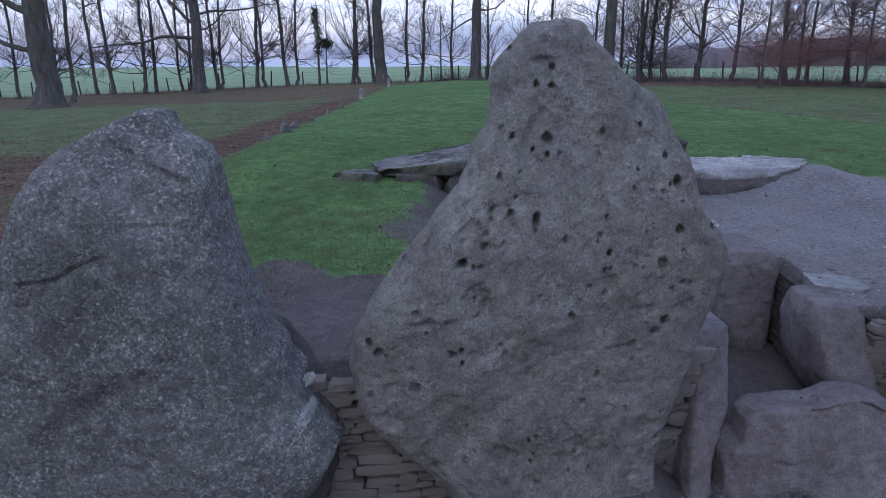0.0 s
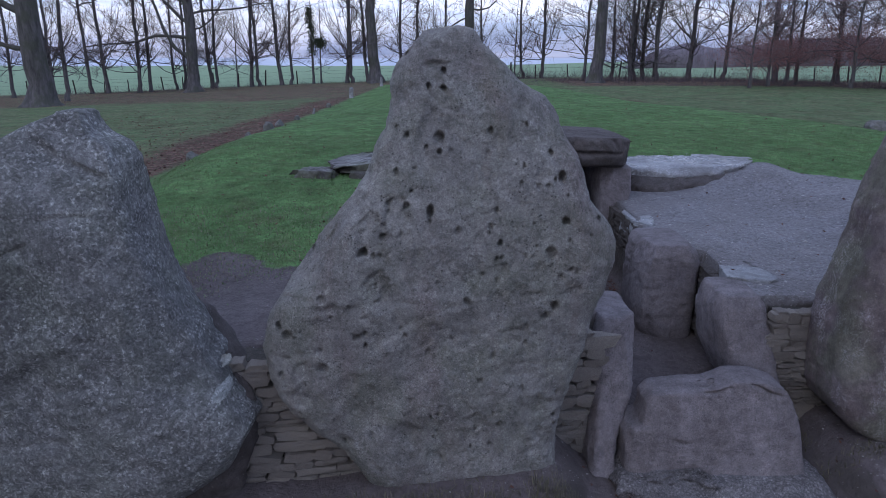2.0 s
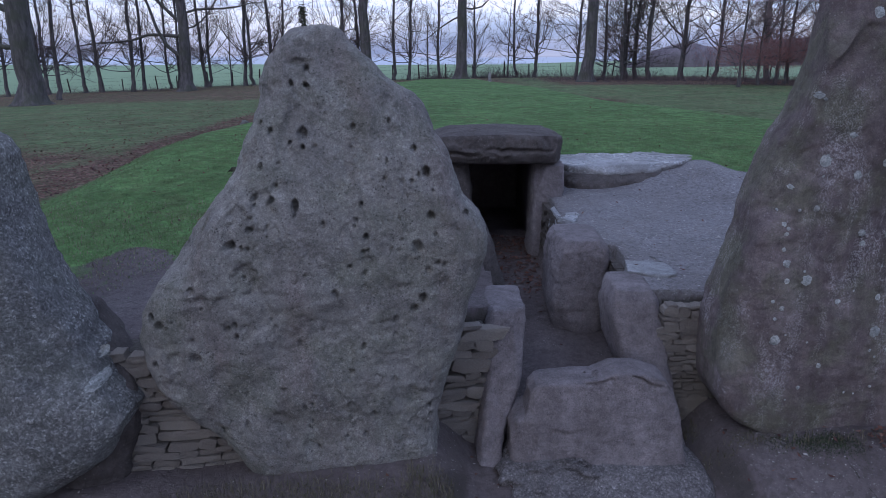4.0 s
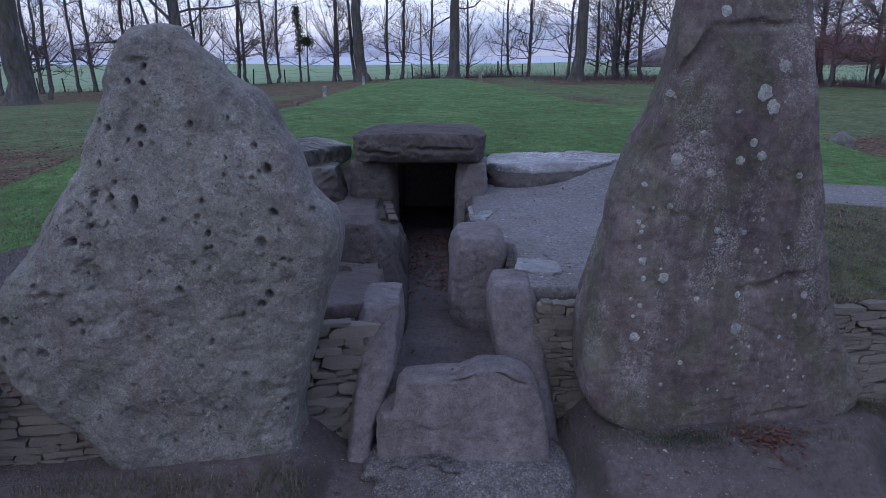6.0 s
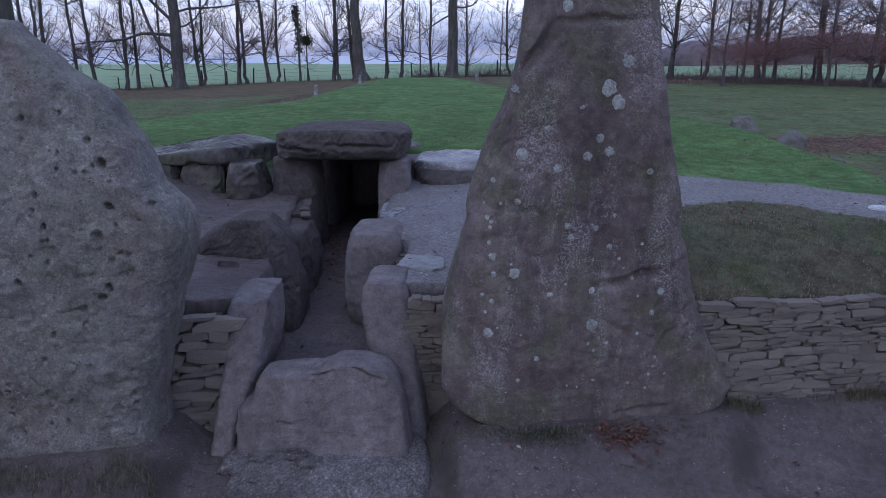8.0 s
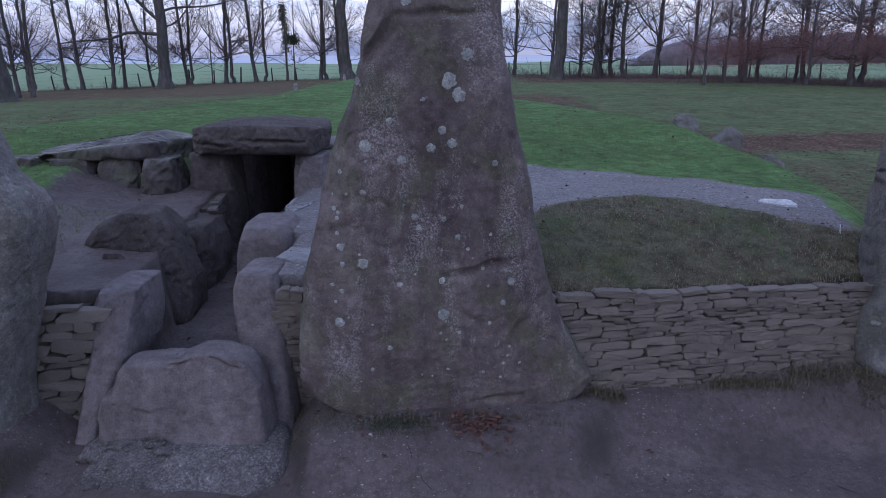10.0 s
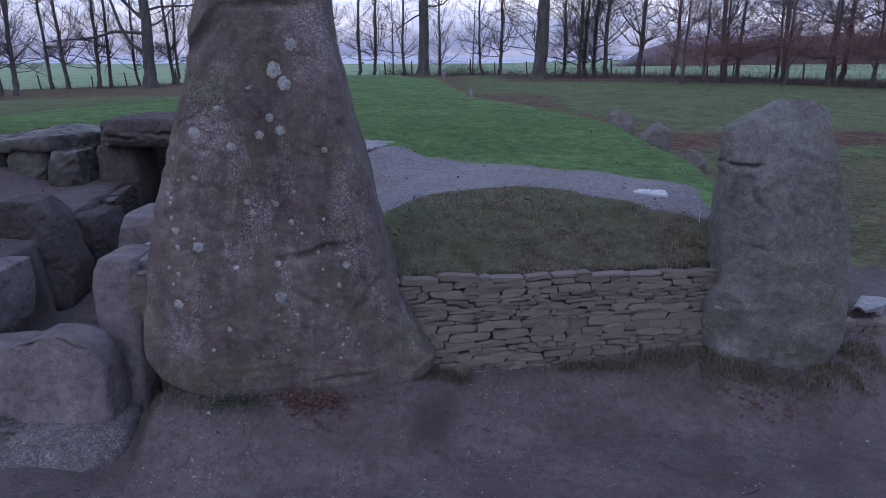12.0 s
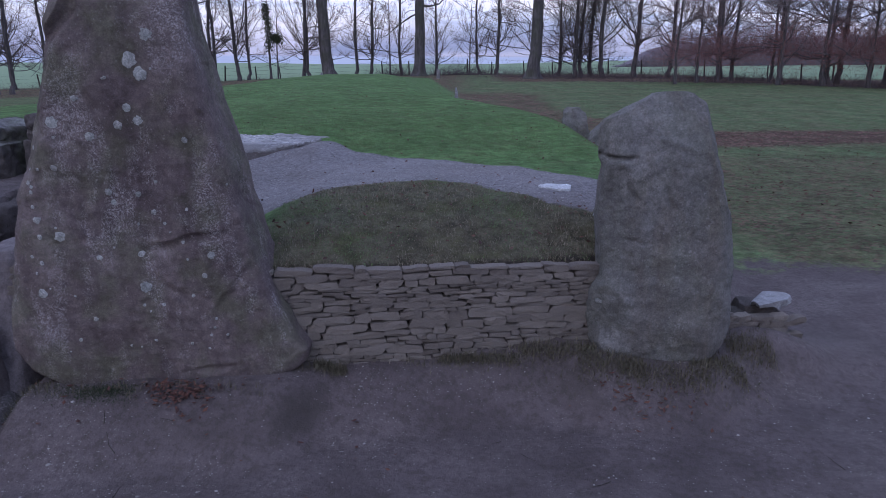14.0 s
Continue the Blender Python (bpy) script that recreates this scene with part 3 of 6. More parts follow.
GROUND = ground_material()
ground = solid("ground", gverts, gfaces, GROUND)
za, zb = zones(fx, fy)
for name, data in (("cover", za), ("growth", zb)):
    layer = ground.data.attributes.new(name, "FLOAT_COLOR", "POINT")
    layer.data.foreach_set("color", np.concatenate([data, np.ones((len(data), 1))], 1).astype(np.float32).ravel())
tagged(ground, "muddy forecourt, mown grassy long mound and open field", "ground", kind="structure")


def land(x, y):
    return height(np.atleast_1d(np.asarray(x, float)), np.atleast_1d(np.asarray(y, float)))


# distant valley and downs, low on the horizon, with haze put into the blue
m_far, nt_far, b_far = surface("painted_haze", 1.0, 0.0)
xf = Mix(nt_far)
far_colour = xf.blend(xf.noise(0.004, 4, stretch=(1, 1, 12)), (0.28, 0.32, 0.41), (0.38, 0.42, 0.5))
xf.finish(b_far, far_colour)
# a faint glow lifts the painted haze
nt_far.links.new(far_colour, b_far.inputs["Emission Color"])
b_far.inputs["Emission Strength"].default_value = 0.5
ax = np.linspace(-4400, 4400, 180)
p_far = np.stack([ax, np.zeros_like(ax), np.zeros_like(ax)], -1)
crest = 3.0 + 9 * rough(p_far, 1500, 3, 3) + 3 * rough(p_far, 300, 2, 4)
fold_ = 1.6 * rough(p_far, 260, 3, 5)
rings = [np.stack([ax, np.full_like(ax, y_), base_ + lift_ * crest + fold_], -1) for y_, base_, lift_ in ((1300, -24, 0.0), (1500, -15, 0.0), (1900, -12.5, 0.1), (2500, -9, 0.2), (3200, -5, 0.5), (4000, 2, 1.0), (4500, -30, 0.0))]
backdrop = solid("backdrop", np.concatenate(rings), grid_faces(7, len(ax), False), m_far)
tagged(backdrop, "downs along the far horizon, haze painted in blue", "hills", kind="structure")


# ---- boulders ----
def boulder(name, rows, material, seed, lump=0.05, square=3.0, step=0.03, skew=0.0, pits=(), crown=0.05, parent=None, fold=0.0, cracks=(), chips=10, chip=0.06, tip=0.0, knobs=0.0, soft=0.05, facets=(), skyline=(), fine_scale=1.0, ledge=0.0):
    """A standing or lying stone, lofted through rows of (height, left, right, front, back), then weathered."""
    r = np.array(rows, float)
    z = np.linspace(r[0, 0], r[-1, 0], max(8, int((r[-1, 0] - r[0, 0]) / step) + 1))
    cols = [np.interp(z, r[:, 0], r[:, i]) for i in range(1, 5)]
    k = max(1, int(soft / step))
    kernel = np.hanning(2 * k + 3)[1:-1]
    kernel /= kernel.sum()
    cols = [np.convolve(np.pad(c, k, mode="edge"), kernel, "valid") for c in cols]
    xl, xr, yf, yb = cols
    # round the top over
    m = int(np.clip(min(xr[-1] - xl[-1], yb[-1] - yf[-1]) / (2.6 * step), 9, 36))
    shrink = np.linspace(1, 0, m + 1)[1:]
    lift = np.sqrt(1 - shrink ** 2) * crown
    mx, my = (xl[-1] + xr[-1]) / 2, (yf[-1] + yb[-1]) / 2
    z = np.concatenate([z, z[-1] + lift])
    xl, xr = np.concatenate([xl, mx + (xl[-1] - mx) * shrink]), np.concatenate([xr, mx + (xr[-1] - mx) * shrink])
    yf, yb = np.concatenate([yf, my + (yf[-1] - my) * shrink]), np.concatenate([yb, my + (yb[-1] - my) * shrink])
    a = np.linspace(0, 2 * np.pi, 4001)
    u = np.sign(np.cos(a)) * np.abs(np.cos(a)) ** (2 / square)
    v = np.sign(np.sin(a)) * np.abs(np.sin(a)) ** (2 / square)
    wx, wy = np.max(xr - xl) / 2, np.max(yb - yf) / 2
    run = np.concatenate([[0], np.cumsum(np.hypot(np.diff(u) * wx, np.diff(v) * wy))])
    n = int(run[-1] / step)
    at = np.interp(np.arange(n) * run[-1] / n, run, np.arange(len(run)))
    u, v = np.interp(at, np.arange(len(u)), u), np.interp(at, np.arange(len(v)), v)
    U, Z = np.meshgrid(u, z)
    V = np.meshgrid(v, z)[0]
    X = ((xl + xr) / 2)[:, None] + U * ((xr - xl) / 2)[:, None]
    Y = ((yf + yb) / 2)[:, None] + V * ((yb - yf) / 2)[:, None] + skew * (X - mx)
    p = np.stack([X.ravel(), Y.ravel(), Z.ravel()], -1)
    d = np.stack([U.ravel() / wx, V.ravel() / wy, np.zeros(U.size)], -1)
    d /= np.maximum(np.linalg.norm(d, axis=1, keepdims=True), 1e-6)
    top = np.repeat(np.concatenate([np.zeros(len(z) - m), np.linspace(0.1, 1, m)]), n)
    d[:, 2] += top * 1.2
    d /= np.maximum(np.linalg.norm(d, axis=1, keepdims=True), 1e-6)
    s = lump * (rough(p, 0.75, 2, seed) + 0.55 * rough(p, 0.27, 2, seed + 1))
    p = p + d * s[:, None]
    # broken faces: flats where flakes have come away
    g = np.random.default_rng(seed)
    for _ in range(chips):
        az, el = g.uniform(0, 2 * np.pi), g.normal(0.0, 0.3)
        nrm = np.array([np.cos(az) * np.cos(el), np.sin(az) * np.cos(el), np.sin(el)])
        along_n = p @ nrm
        over = np.maximum(along_n - (along_n.max() - g.uniform(0.3, 1.0) * chip), 0)
        p = p - nrm * over[:, None] * 0.95
    # large broken planes, each a little uneven: a point on it, the way it faces (degrees), how hard and how far it cuts
    for px, py, pz, az, el, hard, reach in facets:
        az, el = radians(az), radians(el)
        nrm = np.array([math.cos(az) * math.cos(el), math.sin(az) * math.cos(el), math.sin(el)])
        over = np.maximum((p - [px, py, pz]) @ nrm + 0.02 * rough(p, 0.3, 3, seed + 15), 0)
        p = p - nrm * (over * hard * (1 - smooth(0.55 * reach, reach, np.linalg.norm(p - [px, py, pz], axis=1))))[:, None]
    if skyline:
        rise = smooth(0.45, 1.0, (p[:, 2] - r[0, 0]) / (r[-1, 0] - r[0, 0]))
        p[:, 2] += rise * lerp_table(p[:, 0], *skyline)
    fine = 0.014 * rough(p, 0.12, 3, seed + 2) + 0.008 * rough(p, 0.04, 2, seed + 3)
    if ledge:
        # flaked skin: shallow terraces with sharp little risers
        f = 3.2 * rough(p, 0.34, 4, seed + 17)
        stair = np.floor(f) + smooth(0.42, 0.58, f - np.floor(f))
        fine += ledge * (stair - f)
    if knobs:
        fine += knobs * np.maximum(rough(p, 0.07, 2, seed + 12), -0.2) * smooth(-0.3, 0.2, rough(p, 0.5, 2, seed + 13))
    if fold:
        q = p * [1.0, 1.0, 1.6]
        fine -= fold * np.clip(1 - 7 * np.abs(rough(q, 0.55, 4, seed + 7)), 0, 1) * smooth(-0.1, 0.3, rough(p, 0.6, 2, seed + 8))
    p = p + d * (fine_scale * fine)[:, None]
    front = V.ravel() < 0.2
    ragged = rough(p, 0.035, 2, seed + 5)
    for x0, z0, size, deep in pits:
        far = np.hypot((p[:, 0] - x0), (p[:, 2] - z0) * (0.85 + 0.3 * math.sin(x0 * 37))) + 0.3 * size * ragged
        p[:, 1] += np.where(front, deep * (1 - smooth(0.45, 1.0, far / size)), 0)
    for x0, z0, x1, z1, wide, deep in cracks:
        tx, tz = x1 - x0, z1 - z0
        t_ = np.clip(((p[:, 0] - x0) * tx + (p[:, 2] - z0) * tz) / (tx * tx + tz * tz), 0, 1)
        bend = 0.035 * rough(p, 0.15, 2, seed + 9)
        far = np.hypot(p[:, 0] - x0 - t_ * tx, p[:, 2] - z0 - t_ * tz + bend)
        p[:, 1] += np.where(front, deep * (1 - smooth(0.2, 1.0, far / wide)) * np.sin(np.pi * np.clip(t_, 0.03, 0.97)) ** 0.5, 0)
    p[:, 2] += tip * (p[:, 1] - my)
    faces = grid_faces(len(z), n, True)
    ends = np.array([[mx, my + 0 * skew, p[-n:, 2].mean()], [*p[:n].mean(0)]])
    tip = len(p)
    p = np.concatenate([p, ends])
    i = np.arange(n)
    cap_t = np.stack([tip - n + i, tip - n + (i + 1) % n, np.full(n, tip), np.full(n, tip)], -1)
    cap_b = np.stack([(i + 1) % n, i, np.full(n, tip + 1), np.full(n, tip + 1)], -1)
    ob = solid(name, p, faces, material, parent)
    me = ob.data
    bm = bmesh.new()
    bm.from_mesh(me)
    bm.verts.ensure_lookup_table()
    for tri in np.concatenate([cap_t[:, :3], cap_b[:, :3]]):
        f = bm.faces.new([bm.verts[int(q)] for q in tri])
        f.smooth = True
    bm.to_mesh(me)
    bm.free()
    return ob


def profile(left, right, front, back):
    """Rows for boulder() from four edges, each given as (height, place) pairs."""
    return [(z, *(float(lerp_table(z, *edge)) for edge in (left, right, front, back))) for z in sorted({round(e[0], 3) for edge in (left, right) for e in edge})]


def front_of(ob):
    """Front surface of a stone as a lookup y(x, z)."""
    co = np.empty(len(ob.data.vertices) * 3, np.float32)
    ob.data.vertices.foreach_get("co", co)
    co = co.reshape(-1, 3)
    near = co[co[:, 1] < np.median(co[:, 1])]

    def y_at(x, z):
        q = np.argsort((near[:, 0] - x) ** 2 + (near[:, 2] - z) ** 2)[:4]
        return float(near[q, 1].min())
    return y_at


rng = random.Random(4)

# tall stone at the west end, broad and rough-skinned
stone_a = boulder("standing_stone", profile(
    ((-0.4, -2.8), (0.05, -2.75), (0.5, -2.62), (0.9, -2.42), (1.29, -2.22), (1.58, -2.09), (1.83, -2.0), (1.92, -1.95), (2.02, -1.84), (2.1, -1.7), (2.16, -1.58), (2.2, -1.46)),
    ((-0.4, -1.35), (-0.03, -1.05), (0.23, -0.66), (0.45, -0.53), (0.57, -0.59), (0.73, -0.7), (0.93, -0.82), (1.09, -0.9), (1.27, -0.97), (1.48, -1.04), (1.63, -1.08), (1.8, -1.11), (1.96, -1.12), (2.04, -1.17), (2.09, -1.26), (2.2, -1.31)),
    ((-0.4, 2.9), (0.4, 2.88), (1.4, 2.9), (1.75, 2.94), (1.95, 3.02), (2.2, 3.16)), ((-0.4, 3.7), (1.4, 3.6), (2.0, 3.5), (2.2, 3.42))),
    S1, 21, 0.035, 4.2, 0.012, 0.05, chips=8, chip=0.04, crown=0.03, fold=0.008, knobs=0.018, soft=0.02, fine_scale=0.9, ledge=0.004,
    facets=[(-0.72, 2.97, 0.3, -36, -36, 0.9, 0.5), (-1.25, 2.95, 1.75, -52, 12, 0.85, 0.6), (-1.0, 3.0, 1.1, -48, 10, 0.7, 0.55), (-1.85, 2.95, 1.95, -110, 42, 0.8, 0.5), (-2.2, 2.95, 1.3, -140, 14, 0.7, 0.6)],
    cracks=[(-1.95, 1.42, -1.55, 1.58, 0.02, 0.03), (-1.9, 0.25, -1.86, 0.75, 0.07, 0.035), (-1.86, 0.75, -1.4, 1.0, 0.07, 0.02), (-1.56, 2.1, -1.4, 1.96, 0.05, 0.035), (-1.38, 1.95, -1.15, 1.9, 0.03, 0.035), (-1.5, 1.7, -1.2, 1.72, 0.02, 0.015)])
tagged(stone_a, "broad rough grey sarsen standing stone with fine lichen crust", "standing stone", "facade stones")

# the pitted triangular stone
big_pits = [(0.50, 2.08, 0.05, 0.05), (0.5, 2.0, 0.025, 0.05), (0.33, 1.72, 0.035, 0.06), (0.47, 1.69, 0.032, 0.07), (0.2, 1.56, 0.04, 0.05), (0.83, 1.51, 0.022, 0.06), (0.08, 1.47, 0.03, 0.06), (0.12, 1.475, 0.03, 0.06), (1.18, 1.86, 0.035, 0.06), (1.2, 1.62, 0.035, 0.06), (1.12, 1.45, 0.05, 0.04), (1.15, 1.14, 0.032, 0.06),
            (1.11, 1.08, 0.035, 0.05), (-0.32, 1.02, 0.045, 0.05), (-0.37, 1.06, 0.03, 0.05), (-0.14, 0.82, 0.05, 0.04), (0.06, 1.0, 0.03, 0.06), (0.1, 1.02, 0.022, 0.05), (0.1, 0.95, 0.02, 0.05), (-0.12, 1.22, 0.045, 0.03), (0.53, 2.32, 0.035, 0.05), (0.54, 2.41, 0.028, 0.05), (0.46, 2.33, 0.02, 0.04), (0.33, 2.5, 0.02, 0.04)]
small_pits = [(rng.uniform(-0.4, 1.4), rng.uniform(0.2, 2.2), rng.uniform(0.008, 0.017), rng.uniform(0.015, 0.04)) for _ in range(120)]
shallow = [(rng.uniform(-0.3, 1.3), rng.uniform(0.1, 2.2), rng.uniform(0.05, 0.11), rng.uniform(0.008, 0.02)) for _ in range(45)]
stone_b = boulder("standing_stone", profile(
    ((-0.45, 0.25), (-0.1, 0.14), (0.06, 0.04), (0.18, -0.03), (0.3, -0.14), (0.43, -0.29), (0.6, -0.41), (0.75, -0.46), (0.9, -0.48), (1.06, -0.46), (1.21, -0.37), (1.36, -0.28), (1.57, -0.12), (1.76, 0.03), (1.9, 0.12), (2.03, 0.17), (2.12, 0.23), (2.27, 0.25), (2.35, 0.23), (2.44, 0.27), (2.52, 0.34), (2.61, 0.42)),
    ((-0.45, 1.24), (0.0, 1.24), (0.29, 1.22), (0.54, 1.27), (0.8, 1.34), (1.0, 1.4), (1.2, 1.48), (1.36, 1.53), (1.47, 1.52), (1.56, 1.48), (1.69, 1.36), (1.81, 1.32), (1.97, 1.26), (2.06, 1.19), (2.2, 1.14), (2.27, 1.07), (2.36, 0.92), (2.46, 0.84), (2.55, 0.74), (2.61, 0.7)),
    ((-0.45, 3.28), (0.1, 3.2), (1.2, 3.2), (1.7, 3.22), (2.0, 3.27), (2.3, 3.33), (2.61, 3.42)), ((-0.45, 3.8), (1.2, 3.85), (2.0, 3.78), (2.61, 3.62))),
    S2, 33, 0.028, 4.4, 0.0095, 0.12, pits=[(a + rng.uniform(-0.01, 0.01), b_, 0.66 * c, 1.1 * d_) for a, b_, c, d_ in big_pits] + small_pits + shallow, crown=0.03, fold=0.01, chips=6, chip=0.03, soft=0.015, knobs=0.008, fine_scale=0.9, ledge=0.004,
    facets=[(0.4, 3.34, 2.4, -148, 8, 0.45, 0.3), (0.02, 3.15, 1.5, -140, 24, 0.75, 0.5), (-0.3, 3.14, 0.42, -120, -34, 0.75, 0.5), (1.38, 3.3, 1.4, -40, 6, 0.7, 0.45), (1.22, 3.25, 0.5, -55, -4, 0.55, 0.5), (1.0, 3.38, 2.15, -50, 24, 0.6, 0.35), (0.6, 3.4, 2.58, -100, 50, 0.7, 0.3)],
    cracks=[(0.44, 2.46, 0.56, 2.43, 0.022, 0.03), (-0.1, 0.3, 0.45, 0.95, 0.16, 0.035), (0.45, 0.95, 0.8, 1.05, 0.14, 0.02), (0.4, 1.9, 0.5, 2.35, 0.06, 0.022), (0.9, 2.2, 1.02, 2.32, 0.05, 0.03), (-0.2, 1.3, 0.05, 1.75, 0.03, 0.02), (0.2, 0.35, 0.9, 0.25, 0.2, 0.03)])
tagged(stone_b, "tall pitted triangular sarsen standing stone, grey-brown", "standing stone", "facade stones")

# the tallest stone, dark, with white lichen rosettes
stone_c = boulder("standing_stone", profile(
    ((-0.4, 3.5), (0.06, 3.32), (0.13, 3.2), (0.22, 3.11), (0.32, 3.06), (0.62, 3.05), (0.8, 3.06), (1.0, 3.1), (1.19, 3.15), (1.38, 3.21), (1.53, 3.22), (1.67, 3.26), (1.85, 3.31), (1.99, 3.36), (2.13, 3.44), (2.27, 3.48), (2.44, 3.52), (2.6, 3.54), (2.85, 3.56)),
    ((-0.4, 4.92), (0.06, 4.96), (0.13, 5.04), (0.24, 5.07), (0.37, 4.99), (0.53, 4.9), (0.66, 4.83), (0.94, 4.73), (1.2, 4.67), (1.34, 4.63), (1.51, 4.61), (1.74, 4.56), (2.0, 4.48), (2.23, 4.44), (2.45, 4.4), (2.85, 4.36)),
    ((-0.4, 3.78), (0.0, 3.72), (0.8, 3.73), (1.4, 3.76), (2.2, 3.79), (2.6, 3.83), (2.85, 3.9)), ((-0.4, 4.35), (0.6, 4.42), (1.8, 4.35), (2.85, 4.2))),
    S3, 47, 0.022, 7.0, 0.013, 0.14, crown=0.08, fold=0.012, chips=5, chip=0.03, soft=0.015, fine_scale=0.85, ledge=0.003,
    facets=[(3.44, 3.78, 1.9, -142, 14, 0.85, 0.6), (3.56, 3.82, 2.5, -128, 26, 0.9, 0.45), (3.22, 3.7, 1.0, -140, 6, 0.6, 0.5), (4.4, 3.86, 2.2, -50, 4, 0.7, 0.5), (4.58, 3.86, 1.2, -52, 8, 0.6, 0.5)],
    cracks=[(4.05, 1.03, 4.62, 1.12, 0.05, 0.035), (3.52, 2.3, 3.75, 2.62, 0.06, 0.05), (3.75, 2.62, 4.3, 2.66, 0.04, 0.03), (4.3, 0.12, 4.6, 0.2, 0.03, 0.02), (4.5, 0.6, 4.75, 0.95, 0.05, 0.02)])
tagged(stone_c, "tall dark sarsen standing stone with white lichen rosettes", "standing stone", "facade stones")

stone_d = boulder("standing_stone", profile(
    ((-0.3, 7.42), (0.04, 7.36), (0.1, 7.22), (0.2, 7.13), (0.37, 7.06), (0.49, 7.11), (0.67, 7.21), (0.9, 7.21), (1.12, 7.18), (1.34, 7.19), (1.5, 7.21), (1.6, 7.15), (1.77, 7.12), (1.84, 7.2), (1.93, 7.36), (2.01, 7.52)),
    ((-0.3, 8.05), (0.0, 8.12), (0.17, 8.27), (0.46, 8.25), (0.7, 8.25), (0.9, 8.24), (1.11, 8.2), (1.33, 8.12), (1.55, 8.09), (1.85, 8.04), (1.94, 7.99), (2.01, 7.88)),
    ((-0.3, 4.3), (0.3, 4.25), (1.0, 4.32), (1.7, 4.36), (2.01, 4.48)), ((-0.3, 4.85), (0.6, 4.93), (1.5, 4.86), (2.01, 4.74))),
    S4, 59, 0.02, 4.2, 0.012, 0.1, chips=26, chip=0.09, crown=0.04, soft=0.015, fine_scale=0.85, ledge=0.006,
    facets=[(7.32, 4.34, 1.85, -128, 34, 0.85, 0.4), (7.26, 4.32, 0.5, -128, -10, 0.8, 0.4), (7.4, 4.31, 1.1, -128, 4, 0.75, 0.5), (8.08, 4.38, 1.2, -48, 6, 0.7, 0.6), (7.88, 4.4, 1.8, -62, 24, 0.7, 0.4), (7.7, 4.27, 0.25, -88, -16, 0.6, 0.5), (7.85, 4.3, 1.05, -76, 10, 0.8, 0.4), (7.62, 4.33, 1.62, -104, 14, 0.8, 0.35), (7.75, 4.28, 0.62, -84, -4, 0.8, 0.35)],
    cracks=[(7.12, 1.6, 7.4, 1.58, 0.03, 0.07), (7.36, 1.42, 7.42, 1.28, 0.03, 0.035), (7.62, 1.38, 7.7, 1.2, 0.03, 0.02), (7.35, 1.0, 7.55, 0.97, 0.018, 0.015)])
tagged(stone_d, "shorter rounded grey sarsen standing stone", "standing stone", "facade stones")


def rosettes(stone, spots, seed):
    """Thin lichen patches that follow the stone's face."""
    y_at = front_of(stone)
    r = random.Random(seed)
    for x, z, size in spots:
        count = 22
        lobes = [(r.randint(2, 9), r.uniform(0, 6.3), r.uniform(0.02, 0.07)) for _ in range(5)]
        edge = [size * (0.88 + 0.12 * r.random() + sum(a * math.sin(n * 2 * math.pi * k / count + b) for n, b, a in lobes)) for k in range(count)]
        vs = [(x, y_at(x, z) - 0.006, z)]
        for frac in (0.55, 1.0):
            for k in range(count):
                a = 2 * math.pi * k / count
                px, pz = x + frac * edge[k] * math.cos(a), z + frac * edge[k] * math.sin(a)
                vs.append((px, y_at(px, pz) - (0.005 if frac < 1 else 0.001), pz))
        bm = bmesh.new()
        bv = [bm.verts.new(c) for c in vs]
        for k in range(count):
            n1 = (k + 1) % count
            bm.faces.new((bv[0], bv[1 + k], bv[1 + n1])).smooth = True
            bm.faces.new((bv[1 + k], bv[1 + count + k], bv[1 + count + n1], bv[1 + n1])).smooth = True
        part("lichen", bm, LICHEN, stone, "white lichen rosette")


rosettes(stone_c, [(4.06, 2.255, 0.05), (4.12, 2.17, 0.045), (4.17, 2.41, 0.04), (3.8, 2.72, 0.035), (4.02, 1.96, 0.028), (4.08, 1.88, 0.032), (3.55, 1.87, 0.04), (3.77, 1.78, 0.03), (3.95, 1.85, 0.03), (3.7, 2.02, 0.02), (4.35, 1.75, 0.022), (3.53, 1.58, 0.022), (3.85, 1.42, 0.025), (3.87, 1.35, 0.02), (4.03, 1.4, 0.02), (4.12, 1.28, 0.02), (3.52, 1.13, 0.035), (4.02, 1.0, 0.022), (4.47, 0.98, 0.025), (4.03, 0.77, 0.04), (3.36, 0.74, 0.035), (3.68, 0.55, 0.018), (4.42, 0.84, 0.02), (3.75, 0.98, 0.02), (3.5, 2.25, 0.022)], 5)
r3 = random.Random(19)
rosettes(stone_c, [(3.34 + 0.1 * (z - 1.3) + r3.uniform(-0.03, 0.12), z + r3.uniform(-0.05, 0.05), r3.uniform(0.01, 0.026)) for z in (1.1, 1.25, 1.36, 1.44, 1.5, 1.6, 1.7, 0.92)], 12)
rosettes(stone_a, [(-0.7, 0.83, 0.034), (-0.69, 0.7, 0.036)], 6)
rosettes(stone_d, [(7.2, 0.5, 0.024)], 7)
r2 = random.Random(9)
rosettes(stone_c, [(r2.uniform(3.2, 4.6), r2.uniform(0.3, 2.3), r2.uniform(0.007, 0.014)) for _ in range(40)], 8)

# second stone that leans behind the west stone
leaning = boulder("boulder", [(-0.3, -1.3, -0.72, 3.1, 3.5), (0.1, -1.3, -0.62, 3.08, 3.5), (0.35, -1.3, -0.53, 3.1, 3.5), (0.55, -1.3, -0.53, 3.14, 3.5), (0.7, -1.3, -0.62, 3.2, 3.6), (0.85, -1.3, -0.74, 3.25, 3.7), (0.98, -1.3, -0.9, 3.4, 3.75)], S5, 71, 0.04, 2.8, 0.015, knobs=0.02)
